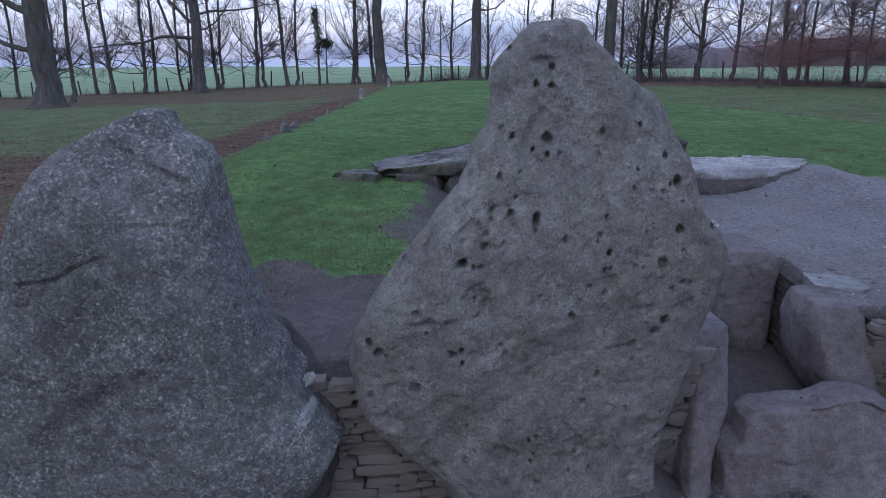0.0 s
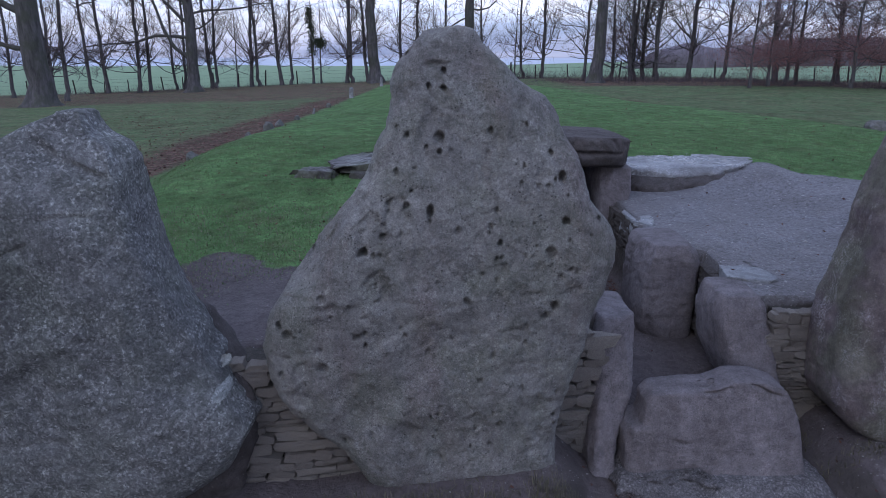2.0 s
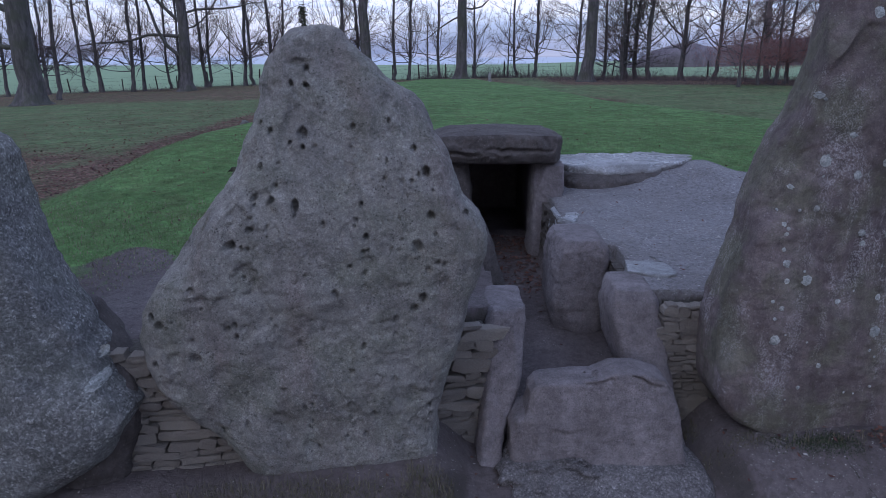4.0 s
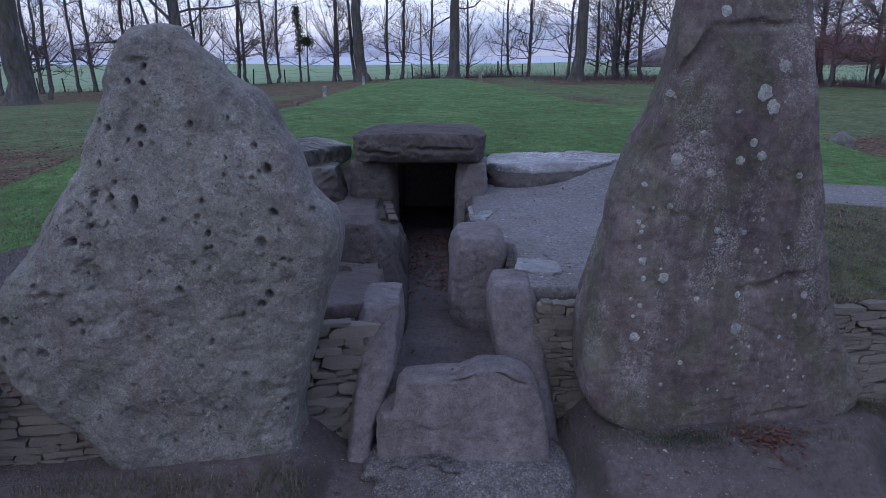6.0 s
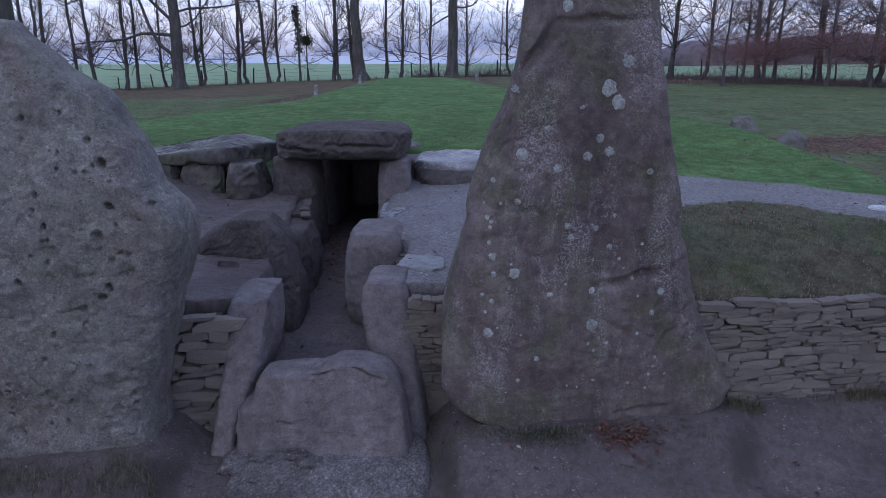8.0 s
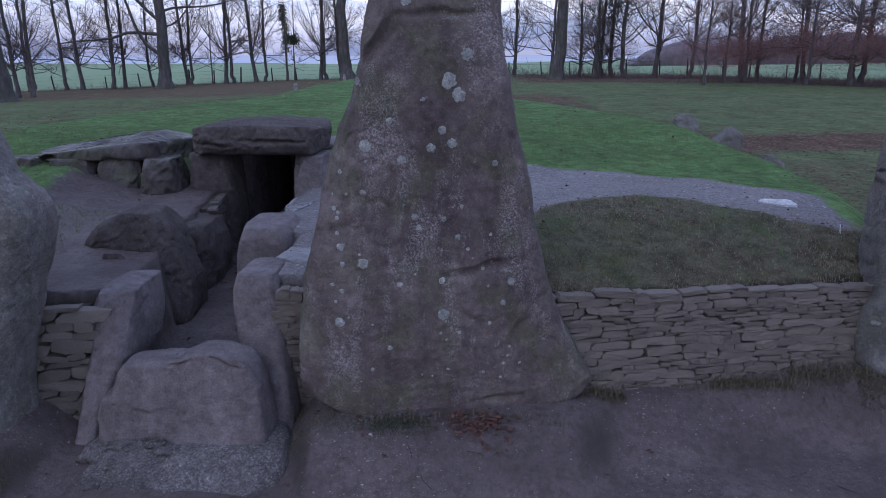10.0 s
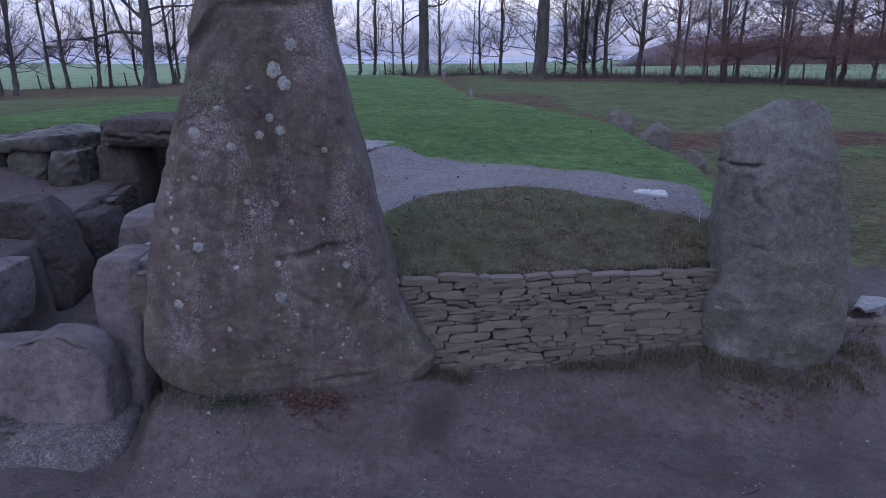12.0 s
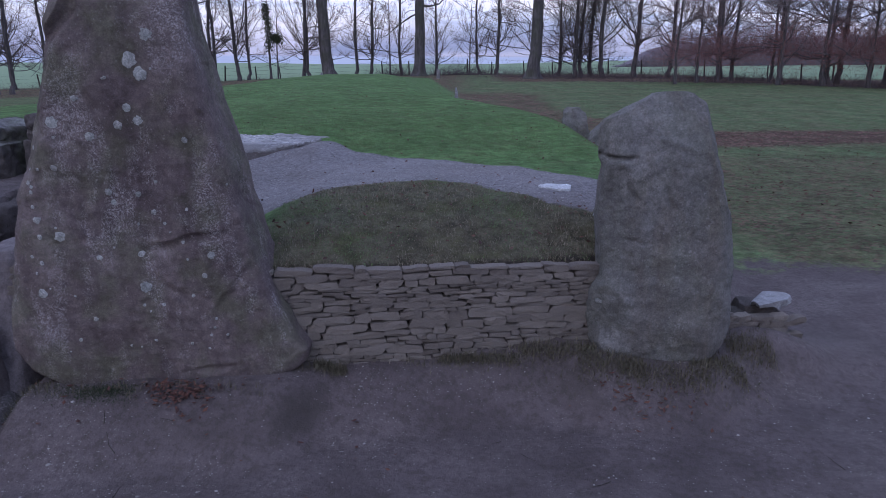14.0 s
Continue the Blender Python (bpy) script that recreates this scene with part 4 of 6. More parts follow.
tagged(leaning, "low dark boulder wedged beside the standing stone", "boulder")

# blocking stone across the passage mouth, and its rough footing
block = boulder("blocking_stone", profile(
    ((-0.4, 1.7), (0.14, 1.7), (0.2, 1.73), (0.215, 1.8), (0.3, 1.82), (0.37, 1.83), (0.41, 1.87)), ((-0.4, 2.86), (-0.1, 2.85), (0.1, 2.82), (0.3, 2.8), (0.37, 2.78), (0.41, 2.75)),
    ((-0.4, 3.5), (-0.1, 3.53), (0.2, 3.58), (0.43, 3.66)), ((-0.4, 3.95), (0.43, 3.92))),
    PORTAL, 83, 0.012, 9.0, 0.01, 0.0, crown=0.012, chips=4, chip=0.02, knobs=0.016, soft=0.012, fine_scale=0.7, ledge=0.003, skyline=((1.85, -0.02), (2.1, 0.01), (2.25, 0.015), (2.38, 0.075), (2.55, 0.075), (2.7, 0.03), (2.78, -0.06)),
    facets=[(2.6, 3.63, 0.45, -75, 38, 0.7, 0.25), (2.15, 3.65, 0.45, -95, 40, 0.7, 0.2)],
    cracks=[(2.05, 0.42, 2.35, 0.44, 0.014, 0.035), (2.45, 0.47, 2.7, 0.41, 0.013, 0.03), (1.95, 0.1, 2.2, 0.12, 0.03, 0.012)])
tagged(block, "squarish grey sarsen slab blocking the passage mouth", "stone slab")
foot = boulder("footing_stone", [(-0.6, 1.58, 3.05, 3.2, 3.9), (-0.26, 1.6, 3.03, 3.24, 3.9), (-0.17, 1.64, 3.0, 3.34, 3.9), (-0.11, 1.7, 2.96, 3.44, 3.9)], CRUMB, 87, 0.08, 4.5, 0.013, crown=0.03, chips=12, chip=0.05, knobs=0.1)
tagged(foot, "rough crumbling stone footing under the blocking slab", "stone footing")

# passage stones
for rows, seed, lump, words in (
        ([(-0.4, 1.44, 1.66, 3.54, 4.4), (-0.2, 1.45, 1.67, 3.58, 4.45), (0.0, 1.47, 1.7, 3.66, 4.5), (0.2, 1.5, 1.76, 3.75, 4.55), (0.36, 1.52, 1.81, 3.82, 4.58), (0.55, 1.53, 1.83, 3.9, 4.58), (0.72, 1.54, 1.83, 3.96, 4.58), (0.79, 1.56, 1.82, 4.0, 4.56)], 101, 0.018, "upright grey slab lining the passage entrance"),
        ([(-0.4, 2.84, 2.98, 3.76, 4.5), (-0.14, 2.78, 2.95, 3.84, 4.6), (0.08, 2.67, 2.93, 3.95, 4.7), (0.23, 2.56, 2.91, 4.0, 4.8), (0.42, 2.49, 2.88, 4.08, 4.8), (0.67, 2.46, 2.83, 4.16, 4.8), (0.79, 2.47, 2.81, 4.2, 4.78), (0.85, 2.5, 2.77, 4.26, 4.74)], 103, 0.015, "rounded upright slab beside the passage entrance"),
        ([(-0.1, 0.8, 1.78, 4.95, 5.6), (0.3, 0.78, 1.8, 4.95, 5.6), (0.5, 0.78, 1.79, 4.97, 5.6), (0.7, 0.8, 1.72, 5.0, 5.6), (0.84, 0.86, 1.68, 5.02, 5.6), (0.95, 0.96, 1.64, 5.04, 5.58), (1.04, 1.08, 1.58, 5.07, 5.55), (1.11, 1.24, 1.52, 5.1, 5.5)], 105, 0.03, "dark hunched sarsen lining the passage"),
        ([(-0.1, 1.2, 1.72, 5.75, 6.5), (0.6, 1.22, 1.74, 5.75, 6.5), (0.82, 1.26, 1.66, 5.8, 6.45)], 107, 0.04, "dark sarsen set deeper in the passage"),
        ([(0.0, 2.26, 2.62, 5.14, 5.9), (0.26, 2.18, 2.64, 5.1, 5.9), (0.4, 2.15, 2.66, 5.1, 5.9), (0.8, 2.15, 2.68, 5.12, 5.9), (0.91, 2.17, 2.66, 5.14, 5.88), (0.97, 2.22, 2.6, 5.18, 5.82)], 109, 0.015, "rounded grey sarsen lining the passage"),
        ([(0.0, 1.0, 1.54, 7.12, 7.8), (0.6, 1.0, 1.54, 7.1, 7.8), (1.0, 1.0, 1.54, 7.12, 7.8), (1.33, 1.02, 1.46, 7.16, 7.78)], 111, 0.03, "upright sarsen jamb of the chamber doorway"),
        ([(0.0, 2.18, 2.48, 7.12, 7.75), (0.6, 2.18, 2.46, 7.12, 7.75), (1.0, 2.19, 2.58, 7.14, 7.75), (1.31, 2.22, 2.56, 7.16, 7.72)], 113, 0.025, "upright sarsen jamb of the chamber doorway"),
):
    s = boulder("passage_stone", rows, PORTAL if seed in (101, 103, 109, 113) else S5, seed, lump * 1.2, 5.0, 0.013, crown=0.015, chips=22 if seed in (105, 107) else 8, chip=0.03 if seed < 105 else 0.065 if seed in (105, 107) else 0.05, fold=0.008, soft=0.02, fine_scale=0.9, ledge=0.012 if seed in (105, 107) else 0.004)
    tagged(s, words, "passage stone", "stones along the passage")

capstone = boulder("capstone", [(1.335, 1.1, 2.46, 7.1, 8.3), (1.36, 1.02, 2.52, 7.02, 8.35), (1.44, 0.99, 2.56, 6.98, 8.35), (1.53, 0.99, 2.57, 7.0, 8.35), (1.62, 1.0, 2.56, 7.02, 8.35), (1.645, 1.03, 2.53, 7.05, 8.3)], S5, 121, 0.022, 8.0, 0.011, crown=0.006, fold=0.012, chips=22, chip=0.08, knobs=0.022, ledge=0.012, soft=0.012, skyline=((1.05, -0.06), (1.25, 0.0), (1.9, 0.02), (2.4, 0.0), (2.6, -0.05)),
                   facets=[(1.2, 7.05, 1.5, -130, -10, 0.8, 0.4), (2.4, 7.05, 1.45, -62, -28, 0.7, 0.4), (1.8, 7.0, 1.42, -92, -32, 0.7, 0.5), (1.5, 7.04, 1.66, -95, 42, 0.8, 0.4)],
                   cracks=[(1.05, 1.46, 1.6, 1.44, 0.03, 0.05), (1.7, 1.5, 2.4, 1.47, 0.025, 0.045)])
tagged(capstone, "broad dark sarsen capstone over the chamber doorway", "capstone")
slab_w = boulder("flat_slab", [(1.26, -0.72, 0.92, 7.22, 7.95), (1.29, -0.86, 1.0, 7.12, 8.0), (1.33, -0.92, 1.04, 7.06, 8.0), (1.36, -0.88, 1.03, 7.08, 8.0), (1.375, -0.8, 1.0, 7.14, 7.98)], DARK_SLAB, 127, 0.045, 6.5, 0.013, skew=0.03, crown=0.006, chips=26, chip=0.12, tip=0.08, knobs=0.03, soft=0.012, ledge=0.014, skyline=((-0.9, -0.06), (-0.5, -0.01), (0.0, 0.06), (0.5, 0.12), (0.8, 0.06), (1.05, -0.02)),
                 cracks=[(-0.7, 1.24, 0.3, 1.22, 0.03, 0.2), (0.1, 1.3, 0.7, 1.26, 0.025, 0.15), (-0.8, 1.28, -0.5, 1.3, 0.03, 0.12)])
tagged(slab_w, "long flat sarsen slab with hollowed dark front edge", "stone slab")
slab_e = boulder("flat_slab", [(1.1, 2.6, 4.3, 7.8, 8.75), (1.16, 2.54, 4.42, 7.72, 8.8), (1.21, 2.56, 4.42, 7.74, 8.8), (1.25, 2.62, 4.36, 7.82, 8.78)], SLAB, 131, 0.05, 3.4, 0.014, skew=0.2, crown=0.012, chips=10, chip=0.08, tip=0.06, knobs=0.02, soft=0.015, ledge=0.01)
tagged(slab_e, "long flat wet sarsen slab beside the doorway", "stone slab")

for rows, seed, words in (
        ([(0.7, 0.42, 1.02, 6.92, 7.5), (1.1, 0.44, 1.0, 6.94, 7.5), (1.28, 0.52, 0.96, 7.0, 7.5)], 141, "dark rough stone below the flat slab"),
        ([(0.7, -0.1, 0.5, 6.98, 7.6), (1.1, -0.08, 0.52, 6.99, 7.6), (1.28, 0.02, 0.46, 7.05, 7.6)], 143, "small rough stone below the flat slab"),
        ([(0.7, -0.7, 0.0, 7.0, 7.7), (1.14, -0.66, 0.0, 7.03, 7.7), (1.27, -0.58, -0.06, 7.08, 7.7)], 144, "rough rubble stone below the flat slab"),
        ([(0.7, -1.25, -0.6, 7.0, 7.6), (1.14, -1.22, -0.62, 7.05, 7.6), (1.26, -1.14, -0.64, 7.1, 7.6)], 145, "rough rubble stone below the flat slab"),
        ([(0.75, 0.3, 0.62, 6.86, 7.1), (0.9, 0.34, 0.58, 6.88, 7.1)], 146, "small dark rubble stone before the flat slab"),
        ([(0.75, -0.2, 0.06, 6.95, 7.15), (0.92, -0.17, 0.03, 6.97, 7.15)], 147, "small dark rubble stone before the flat slab"),
        ([(0.9, -1.4, -1.05, 7.15, 7.5), (1.25, -1.36, -1.1, 7.18, 7.5)], 148, "small dark rubble stone before the flat slab"),
):
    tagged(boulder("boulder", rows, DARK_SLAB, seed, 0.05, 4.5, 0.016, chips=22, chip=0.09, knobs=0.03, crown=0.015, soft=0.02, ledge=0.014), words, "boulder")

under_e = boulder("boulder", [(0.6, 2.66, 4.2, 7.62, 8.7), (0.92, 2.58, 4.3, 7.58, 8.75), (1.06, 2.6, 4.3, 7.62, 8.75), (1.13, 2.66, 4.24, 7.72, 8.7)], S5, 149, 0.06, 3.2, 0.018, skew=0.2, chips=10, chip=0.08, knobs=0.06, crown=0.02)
tagged(under_e, "dark earthy boulder under the wet flat slab", "boulder")

# chamber behind the doorway
def slab_box(name, x0, x1, y0, y1, z0, z1, seed, words):
    s = boulder(name, [(z0, x0, x1, y0, y1), ((z0 + z1) / 2, x0, x1, y0, y1), (z1, x0, x1, y0, y1)], PORTAL, seed, 0.025, 6.0, 0.05, crown=0.03)
    return tagged(s, words, "chamber wall", kind="structure")


slab_box("chamber_wall_1", 1.0, 1.42, 8.0, 10.4, 0.0, 1.2, 151, "dark sarsen side wall of the chamber")
slab_box("chamber_wall_2", 2.3, 2.7, 8.0, 10.4, 0.0, 1.2, 152, "dark sarsen side wall of the chamber")
slab_box("chamber_wall_3", 1.2, 2.5, 10.3, 10.7, 0.0, 1.2, 153, "dark sarsen end wall of the chamber")
slab_box("chamber_roof", 1.1, 2.6, 8.36, 10.7, 1.22, 1.3, 154, "sarsen roof of the chamber")
slab_box("chamber_floor", 1.3, 2.4, 8.2, 10.5, -0.1, 0.14, 155, "earthen floor of the chamber")

# ---- loose flat stones and kerb stones ----
for rows, mat_, seed, words in (
        ([(1.02, 6.8, 7.2, 5.5, 5.92), (1.12, 6.82, 7.18, 5.52, 5.9)], PALE, 161, "flat white limestone slab on the path"),
        ([(0.225, 8.58, 9.08, 4.86, 5.36), (0.255, 8.59, 9.07, 4.87, 5.35)], FLAG, 163, "flat pale slab at the corner of the mound"),
        ([(0.3, 8.3, 8.5, 4.9, 5.15), (0.48, 8.32, 8.46, 4.92, 5.13)], PALE, 165, "small white stone behind the standing stone"),
        ([(0.95, 7.14, 7.34, 5.05, 5.24), (1.055, 7.16, 7.32, 5.07, 5.22)], PALE, 167, "small white flat stone in the turf"),
        ([(-0.4, 8.5, 9.05, 4.98, 5.4), (0.0, 8.52, 9.03, 5.0, 5.4), (0.2, 8.55, 9.0, 5.02, 5.36)], S5, 173, "rough dark stone under the pale corner slab"),
        ([(0.74, 2.34, 2.6, 5.95, 7.0), (0.935, 2.35, 2.59, 5.97, 6.98)], FLAG, 171, "flat wet pale slab at the passage edge"),
        ([(0.78, 2.64, 3.06, 4.55, 5.16), (0.868, 2.65, 3.05, 4.56, 5.15)], FLAG, 172, "flat wet pale slab at the passage edge"),
        ([(0.62, 1.08, 1.42, 4.05, 4.5), (0.76, 1.1, 1.4, 4.07, 4.48)], DARK_SLAB, 174, "flat slab behind the entrance walling"),
        ([(0.76, 1.1, 1.42, 4.72, 5.0), (0.83, 1.12, 1.4, 4.74, 4.98)], PORTAL, 169, "small flat pale stone beside the passage"),
):
    tagged(boulder("flat_stone", rows, mat_, seed, 0.018, 5.5, 0.012, crown=0.005, chips=16, chip=0.08, knobs=0.012, soft=0.01), words, "stone")

kerbs = [(8.1, 12.0, 0.62, 0.62), (8.45, 10.9, 0.56, 0.6), (8.75, 10.0, 0.5, 0.3), (7.75, 18.0, 0.8, 0.35), (7.35, 20.6, 0.5, 0.25), (6.7, 25.0, 0.45, 0.3),
         (-4.75, 19.5, 0.7, 0.4), (-4.8, 17.6, 0.5, 0.2), (-4.75, 21.0, 0.5, 0.22), (-4.7, 23.2, 0.4, 0.2), (-4.8, 13.6, 0.5, 0.22), (-4.72, 26.0, 0.45, 0.25), (-4.75, 29.5, 0.45, 0.28)]
for k, (x, y, wide, tall) in enumerate(kerbs):
    g = float(land(x, y)[0])
    if k > 5:
        wide, tall = 0.6 * wide, 0.6 * tall
    if k < 3:
        tall = (1.42, 1.3, 0.95)[k] - g
    tagged(boulder("kerb_stone", [(g - 0.2, x - wide / 2, x + wide / 2, y - 0.2, y + 0.25), (g + tall * 0.6, x - wide / 2.1, x + wide / 2.1, y - 0.2, y + 0.22), (g + tall * 0.82, x - wide / 2.5, x + wide / 2.3, y - 0.14, y + 0.16), (g + tall * 0.95, x - wide / 3.6, x + wide / 5, y - 0.08, y + 0.12)], S4, 200 + k, 0.05, 4.0, 0.016, chips=22, chip=0.07, knobs=0.03, soft=0.02, ledge=0.01), "weathered grey kerb stone at the foot of the mound", "kerb stone", "kerb stones")
for x, y, tall in ((-4.7, 36.0, 0.5), (5.6, 30.5, 0.4), (-4.6, 50.5, 0.6), (3.9, 51.0, 0.6)):
    g = float(land(x, y)[0])
    tagged(boulder("marker_stone", [(g - 0.2, x - 0.13, x + 0.13, y - 0.1, y + 0.1), (g + tall, x - 0.1, x + 0.1, y - 0.08, y + 0.08)], SLAB, int(300 + y), 0.02, 3.0, 0.04), "small upright pale marker stone", "marker stone", "marker stones")

# ---- trees ----
def tube(path, radii, sides, start):
    """A tapering round tube along a line of points; returns vertices and quads."""
    path, radii = np.asarray(path, float), np.asarray(radii, float)
    way = np.gradient(path, axis=0)
    way /= np.maximum(np.linalg.norm(way, axis=1, keepdims=True), 1e-9)
    ref = np.where(np.abs(way[:, 2:3]) > 0.9, [[1.0, 0, 0]], [[0, 0, 1.0]])
    a = np.cross(way, ref)
    a /= np.maximum(np.linalg.norm(a, axis=1, keepdims=True), 1e-9)
    b = np.cross(way, a)
    t = np.arange(sides) * 2 * np.pi / sides
    ring = a[:, None, :] * np.cos(t)[None, :, None] + b[:, None, :] * np.sin(t)[None, :, None]
    v = (path[:, None, :] + ring * radii[:, None, None]).reshape(-1, 3)
    return v, grid_faces(len(path), sides, True) + start


class Bundle:
    def __init__(self):
        self.v, self.f, self.n = [], [], 0

    def add(self, path, radii, sides):
        v, f = tube(path, radii, sides, self.n)
        self.v.append(v)
        self.f.append(f)
        self.n += len(v)

    def mesh(self, name, material):
        return mesh_of(name, np.concatenate(self.v), np.concatenate(self.f), material)


def limb_path(g, start, azimuth, rise, length, points, bend, wander):
    out, p, el, az = [np.array(start, float)], np.array(start, float), rise, azimuth
    for _ in range(points - 1):
        el = min(1.35, el + bend + g.normal(0, wander))
        az += g.normal(0, wander * 1.3)
        p = p + length / (points - 1) * np.array([math.cos(el) * math.cos(az), math.cos(el) * math.sin(az), math.sin(el)])
        out.append(p)
    return np.array(out)


def grow(seed, tall, girth, clear, limbs, reach, bark_material, twig_material, subs=6, twigs=4, rise=(0.45, 1.15), flare=0.7, low=(), lean=0.0):
    """Meshes of one bare winter tree: trunk, limbs and twigs."""
    g = np.random.default_rng(seed)
    trunk, boughs, fine = Bundle(), Bundle(), Bundle()
    hz = np.concatenate([[-0.4, 0, 0.15, 0.35, 0.7, 1.2], np.linspace(2, tall, 12)])
    path = np.stack([np.cumsum(g.normal(0, 0.022 * tall / 6, len(hz))) + lean * hz, np.cumsum(g.normal(0, 0.022 * tall / 6, len(hz))), hz], -1)
    path[:4, :2] = path[4, :2] * 0.3
    radii = girth * np.clip(1 - 0.93 * np.clip(hz, 0, None) / tall, 0.05, 1) ** 0.75 * (1 + flare * np.exp(-np.clip(hz, 0, None) / 0.4))
    sides = 18 if girth > 0.35 else 8
    v, f = tube(path, radii, sides, 0)
    if girth > 0.35:
        # buttresses at the root
        ang = np.tile(np.arange(sides), len(path)) * 2 * np.pi / sides
        low_part = np.exp(-np.clip(v[:, 2], 0, None) / 0.45)
        centre = np.repeat(path, sides, 0)
        v[:, :2] += (v[:, :2] - centre[:, :2]) * (0.22 * np.cos(5 * ang + seed) * low_part + 0.05 * rough(v, 0.5, 2, seed))[:, None]
    trunk.v, trunk.f, trunk.n = [v], [f], len(v)

    def at_height(h):
        return np.array([np.interp(h, hz, path[:, k]) for k in range(3)]), np.interp(h, hz, radii)

    starts = []
    for k in range(limbs):
        h = clear + (tall * 0.95 - clear) * g.random() ** 1.3
        starts.append((h, k * 2.4 + g.normal(0, 0.6), g.uniform(*rise), reach * (1 - 0.6 * h / tall) * g.uniform(0.35, 1.25), None))
    starts += [(h, az, el, length, thick) for h, az, el, length, thick in low]
    for h, az, el, length, thick in starts:
        p0, r0 = at_height(h)
        r = thick or max(0.02, 0.3 * r0)
        lp = limb_path(g, p0, az, el, length, 7, 0.01 if thick else 0.035, 0.2 if thick else 0.24)
        high = h > 9
        boughs.add(lp, np.linspace(r, 0.22 * r + 0.004, 7), 6 if r > 0.05 else 4)
        for j in range(3 if high else subs):
            u = min(0.999, 0.2 + 0.8 * (j + g.random()) / (3 if high else subs))
            q = np.array([np.interp(u * 6, range(7), lp[:, c]) for c in range(3)])
            d = lp[min(6, int(u * 6) + 1)] - lp[int(u * 6) if u < 1 else 5]
            a0 = math.atan2(d[1], d[0]) + g.choice([-1, 1]) * g.uniform(0.5, 1.1)
            sl = length * g.uniform(0.22, 0.42) * (1.15 - 0.5 * u)
            sp = limb_path(g, q, a0, g.uniform(0.05, 1.15), sl, 4, 0.05, 0.2)
            sr = max(0.01, 0.3 * r * (1 - 0.6 * u))
            fine.add(sp, np.linspace(0.85 * sr, 0.006, 4), 3)
            for _ in range(1 if high else twigs):
                w = g.uniform(0.25, 1.0)
                tq = np.array([np.interp(w * 3, range(4), sp[:, c]) for c in range(3)])
                tp = limb_path(g, tq, a0 + g.normal(0, 0.9), g.uniform(-0.2, 1.2), sl * g.uniform(0.3, 0.75), 3, 0.06, 0.25)
                fine.add(tp, [0.0065, 0.005, 0.003], 3)
    n_bough = sum(len(f) for f in boughs.f)
    crown = mesh_of("crown", np.concatenate(boughs.v + fine.v), np.concatenate(boughs.f + [f + boughs.n for f in fine.f]), bark_material)
    crown.materials.append(twig_material)
    which = np.ones(len(crown.polygons), np.int32)
    which[:n_bough] = 0
    crown.polygons.foreach_set("material_index", which)
    return trunk.mesh("trunk", bark_material), crown


def plant(name, meshes, x, y, turn, size, label, group, category="tree", extra=()):
    g = float(land(x, y)[0])
    root = new(name)
    root.matrix_world = pose(x, y, g - 0.03, 0, 0, turn) @ Matrix.Scale(size, 4)
    for part_name, me in zip(("trunk", "crown"), meshes):
        ob = new(part_name, me)
        ob.parent = root
    for part_name, me in extra:
        ob = new(part_name, me)
        ob.parent = root
    return tagged(root, label, category, group)


def foliage(seed, count, where, size, material, name="leaves", flat=0.0):
    """Small leaves: bent quads at the points that where(g) gives."""
    g = np.random.default_rng(seed)
    c = np.array([where(g) for _ in range(count)])
    a = g.normal(size=(count, 3))
    a[:, 2] *= 1 - flat
    a /= np.linalg.norm(a, axis=1, keepdims=True)
    b = np.cross(a, g.normal(size=(count, 3)) * [1 - flat, 1 - flat, 1] + [0, 0, 2 * flat])
    b /= np.linalg.norm(b, axis=1, keepdims=True)
    s = size * g.uniform(0.6, 1.3, (count, 1))
    n = np.cross(a, b)
    v = np.stack([c - a * s, c + b * s * 0.55 + n * s * 0.2, c + a * s, c - b * s * 0.55 + n * s * 0.2], 1).reshape(-1, 3)
    return mesh_of(name, v, np.arange(4 * count).reshape(-1, 4), material, False)


def along(path_points, spread):
    q = np.asarray(path_points, float)

    def pick(g):
        u = g.random() * (len(q) - 1)
        i = int(u)
        return q[i] + (q[min(i + 1, len(q) - 1)] - q[i]) * (u - i) + g.normal(0, spread, 3)
    return pick


old_a = grow(1, 22, 0.62, 6.5, 16, 8, BEECH, TWIG, 7, 4, low=[(4.6, 3.5, 0.75, 6.5, 0.2), (3.0, 3.0, -0.05, 5.5, 0.16), (6.0, 0.2, 0.35, 6.0, 0.1)])
old_b = grow(2, 21, 0.5, 7.0, 16, 8, BEECH, TWIG, 7, 4, low=[(2.6, 3.1, 0.3, 10, 0.17), (4.4, 3.3, 0.3, 9.5, 0.17), (5.3, 3.0, 0.6, 8.0, 0.17), (6.2, 0.1, 0.3, 7.0, 0.12), (5.0, 0.3, 0.1, 5.0, 0.09)])
old_c = grow(3, 22, 0.46, 8.5, 15, 7, BEECH, TWIG, 7, 4)
old_d = grow(4, 21, 0.47, 7.2, 15, 7, BEECH, TWIG, 7, 4, lean=0.035, low=[(5.8, 0.3, 0.3, 5, 0.09), (5.2, 3.1, 0.05, 4.5, 0.08)])
thin_a = grow(11, 17, 0.17, 1.6, 44, 5.4, DARK_BARK, TWIG, 6, 9, rise=(-0.1, 1.2), flare=0.5)
thin_b = grow(12, 18, 0.15, 2.4, 42, 5.2, DARK_BARK, TWIG, 6, 9, rise=(-0.1, 1.2), flare=0.5, lean=0.03)
thin_c = grow(13, 15, 0.12, 1.4, 40, 4.4, DARK_BARK, TWIG, 6, 9, rise=(-0.1, 1.15), flare=0.4, lean=-0.04)
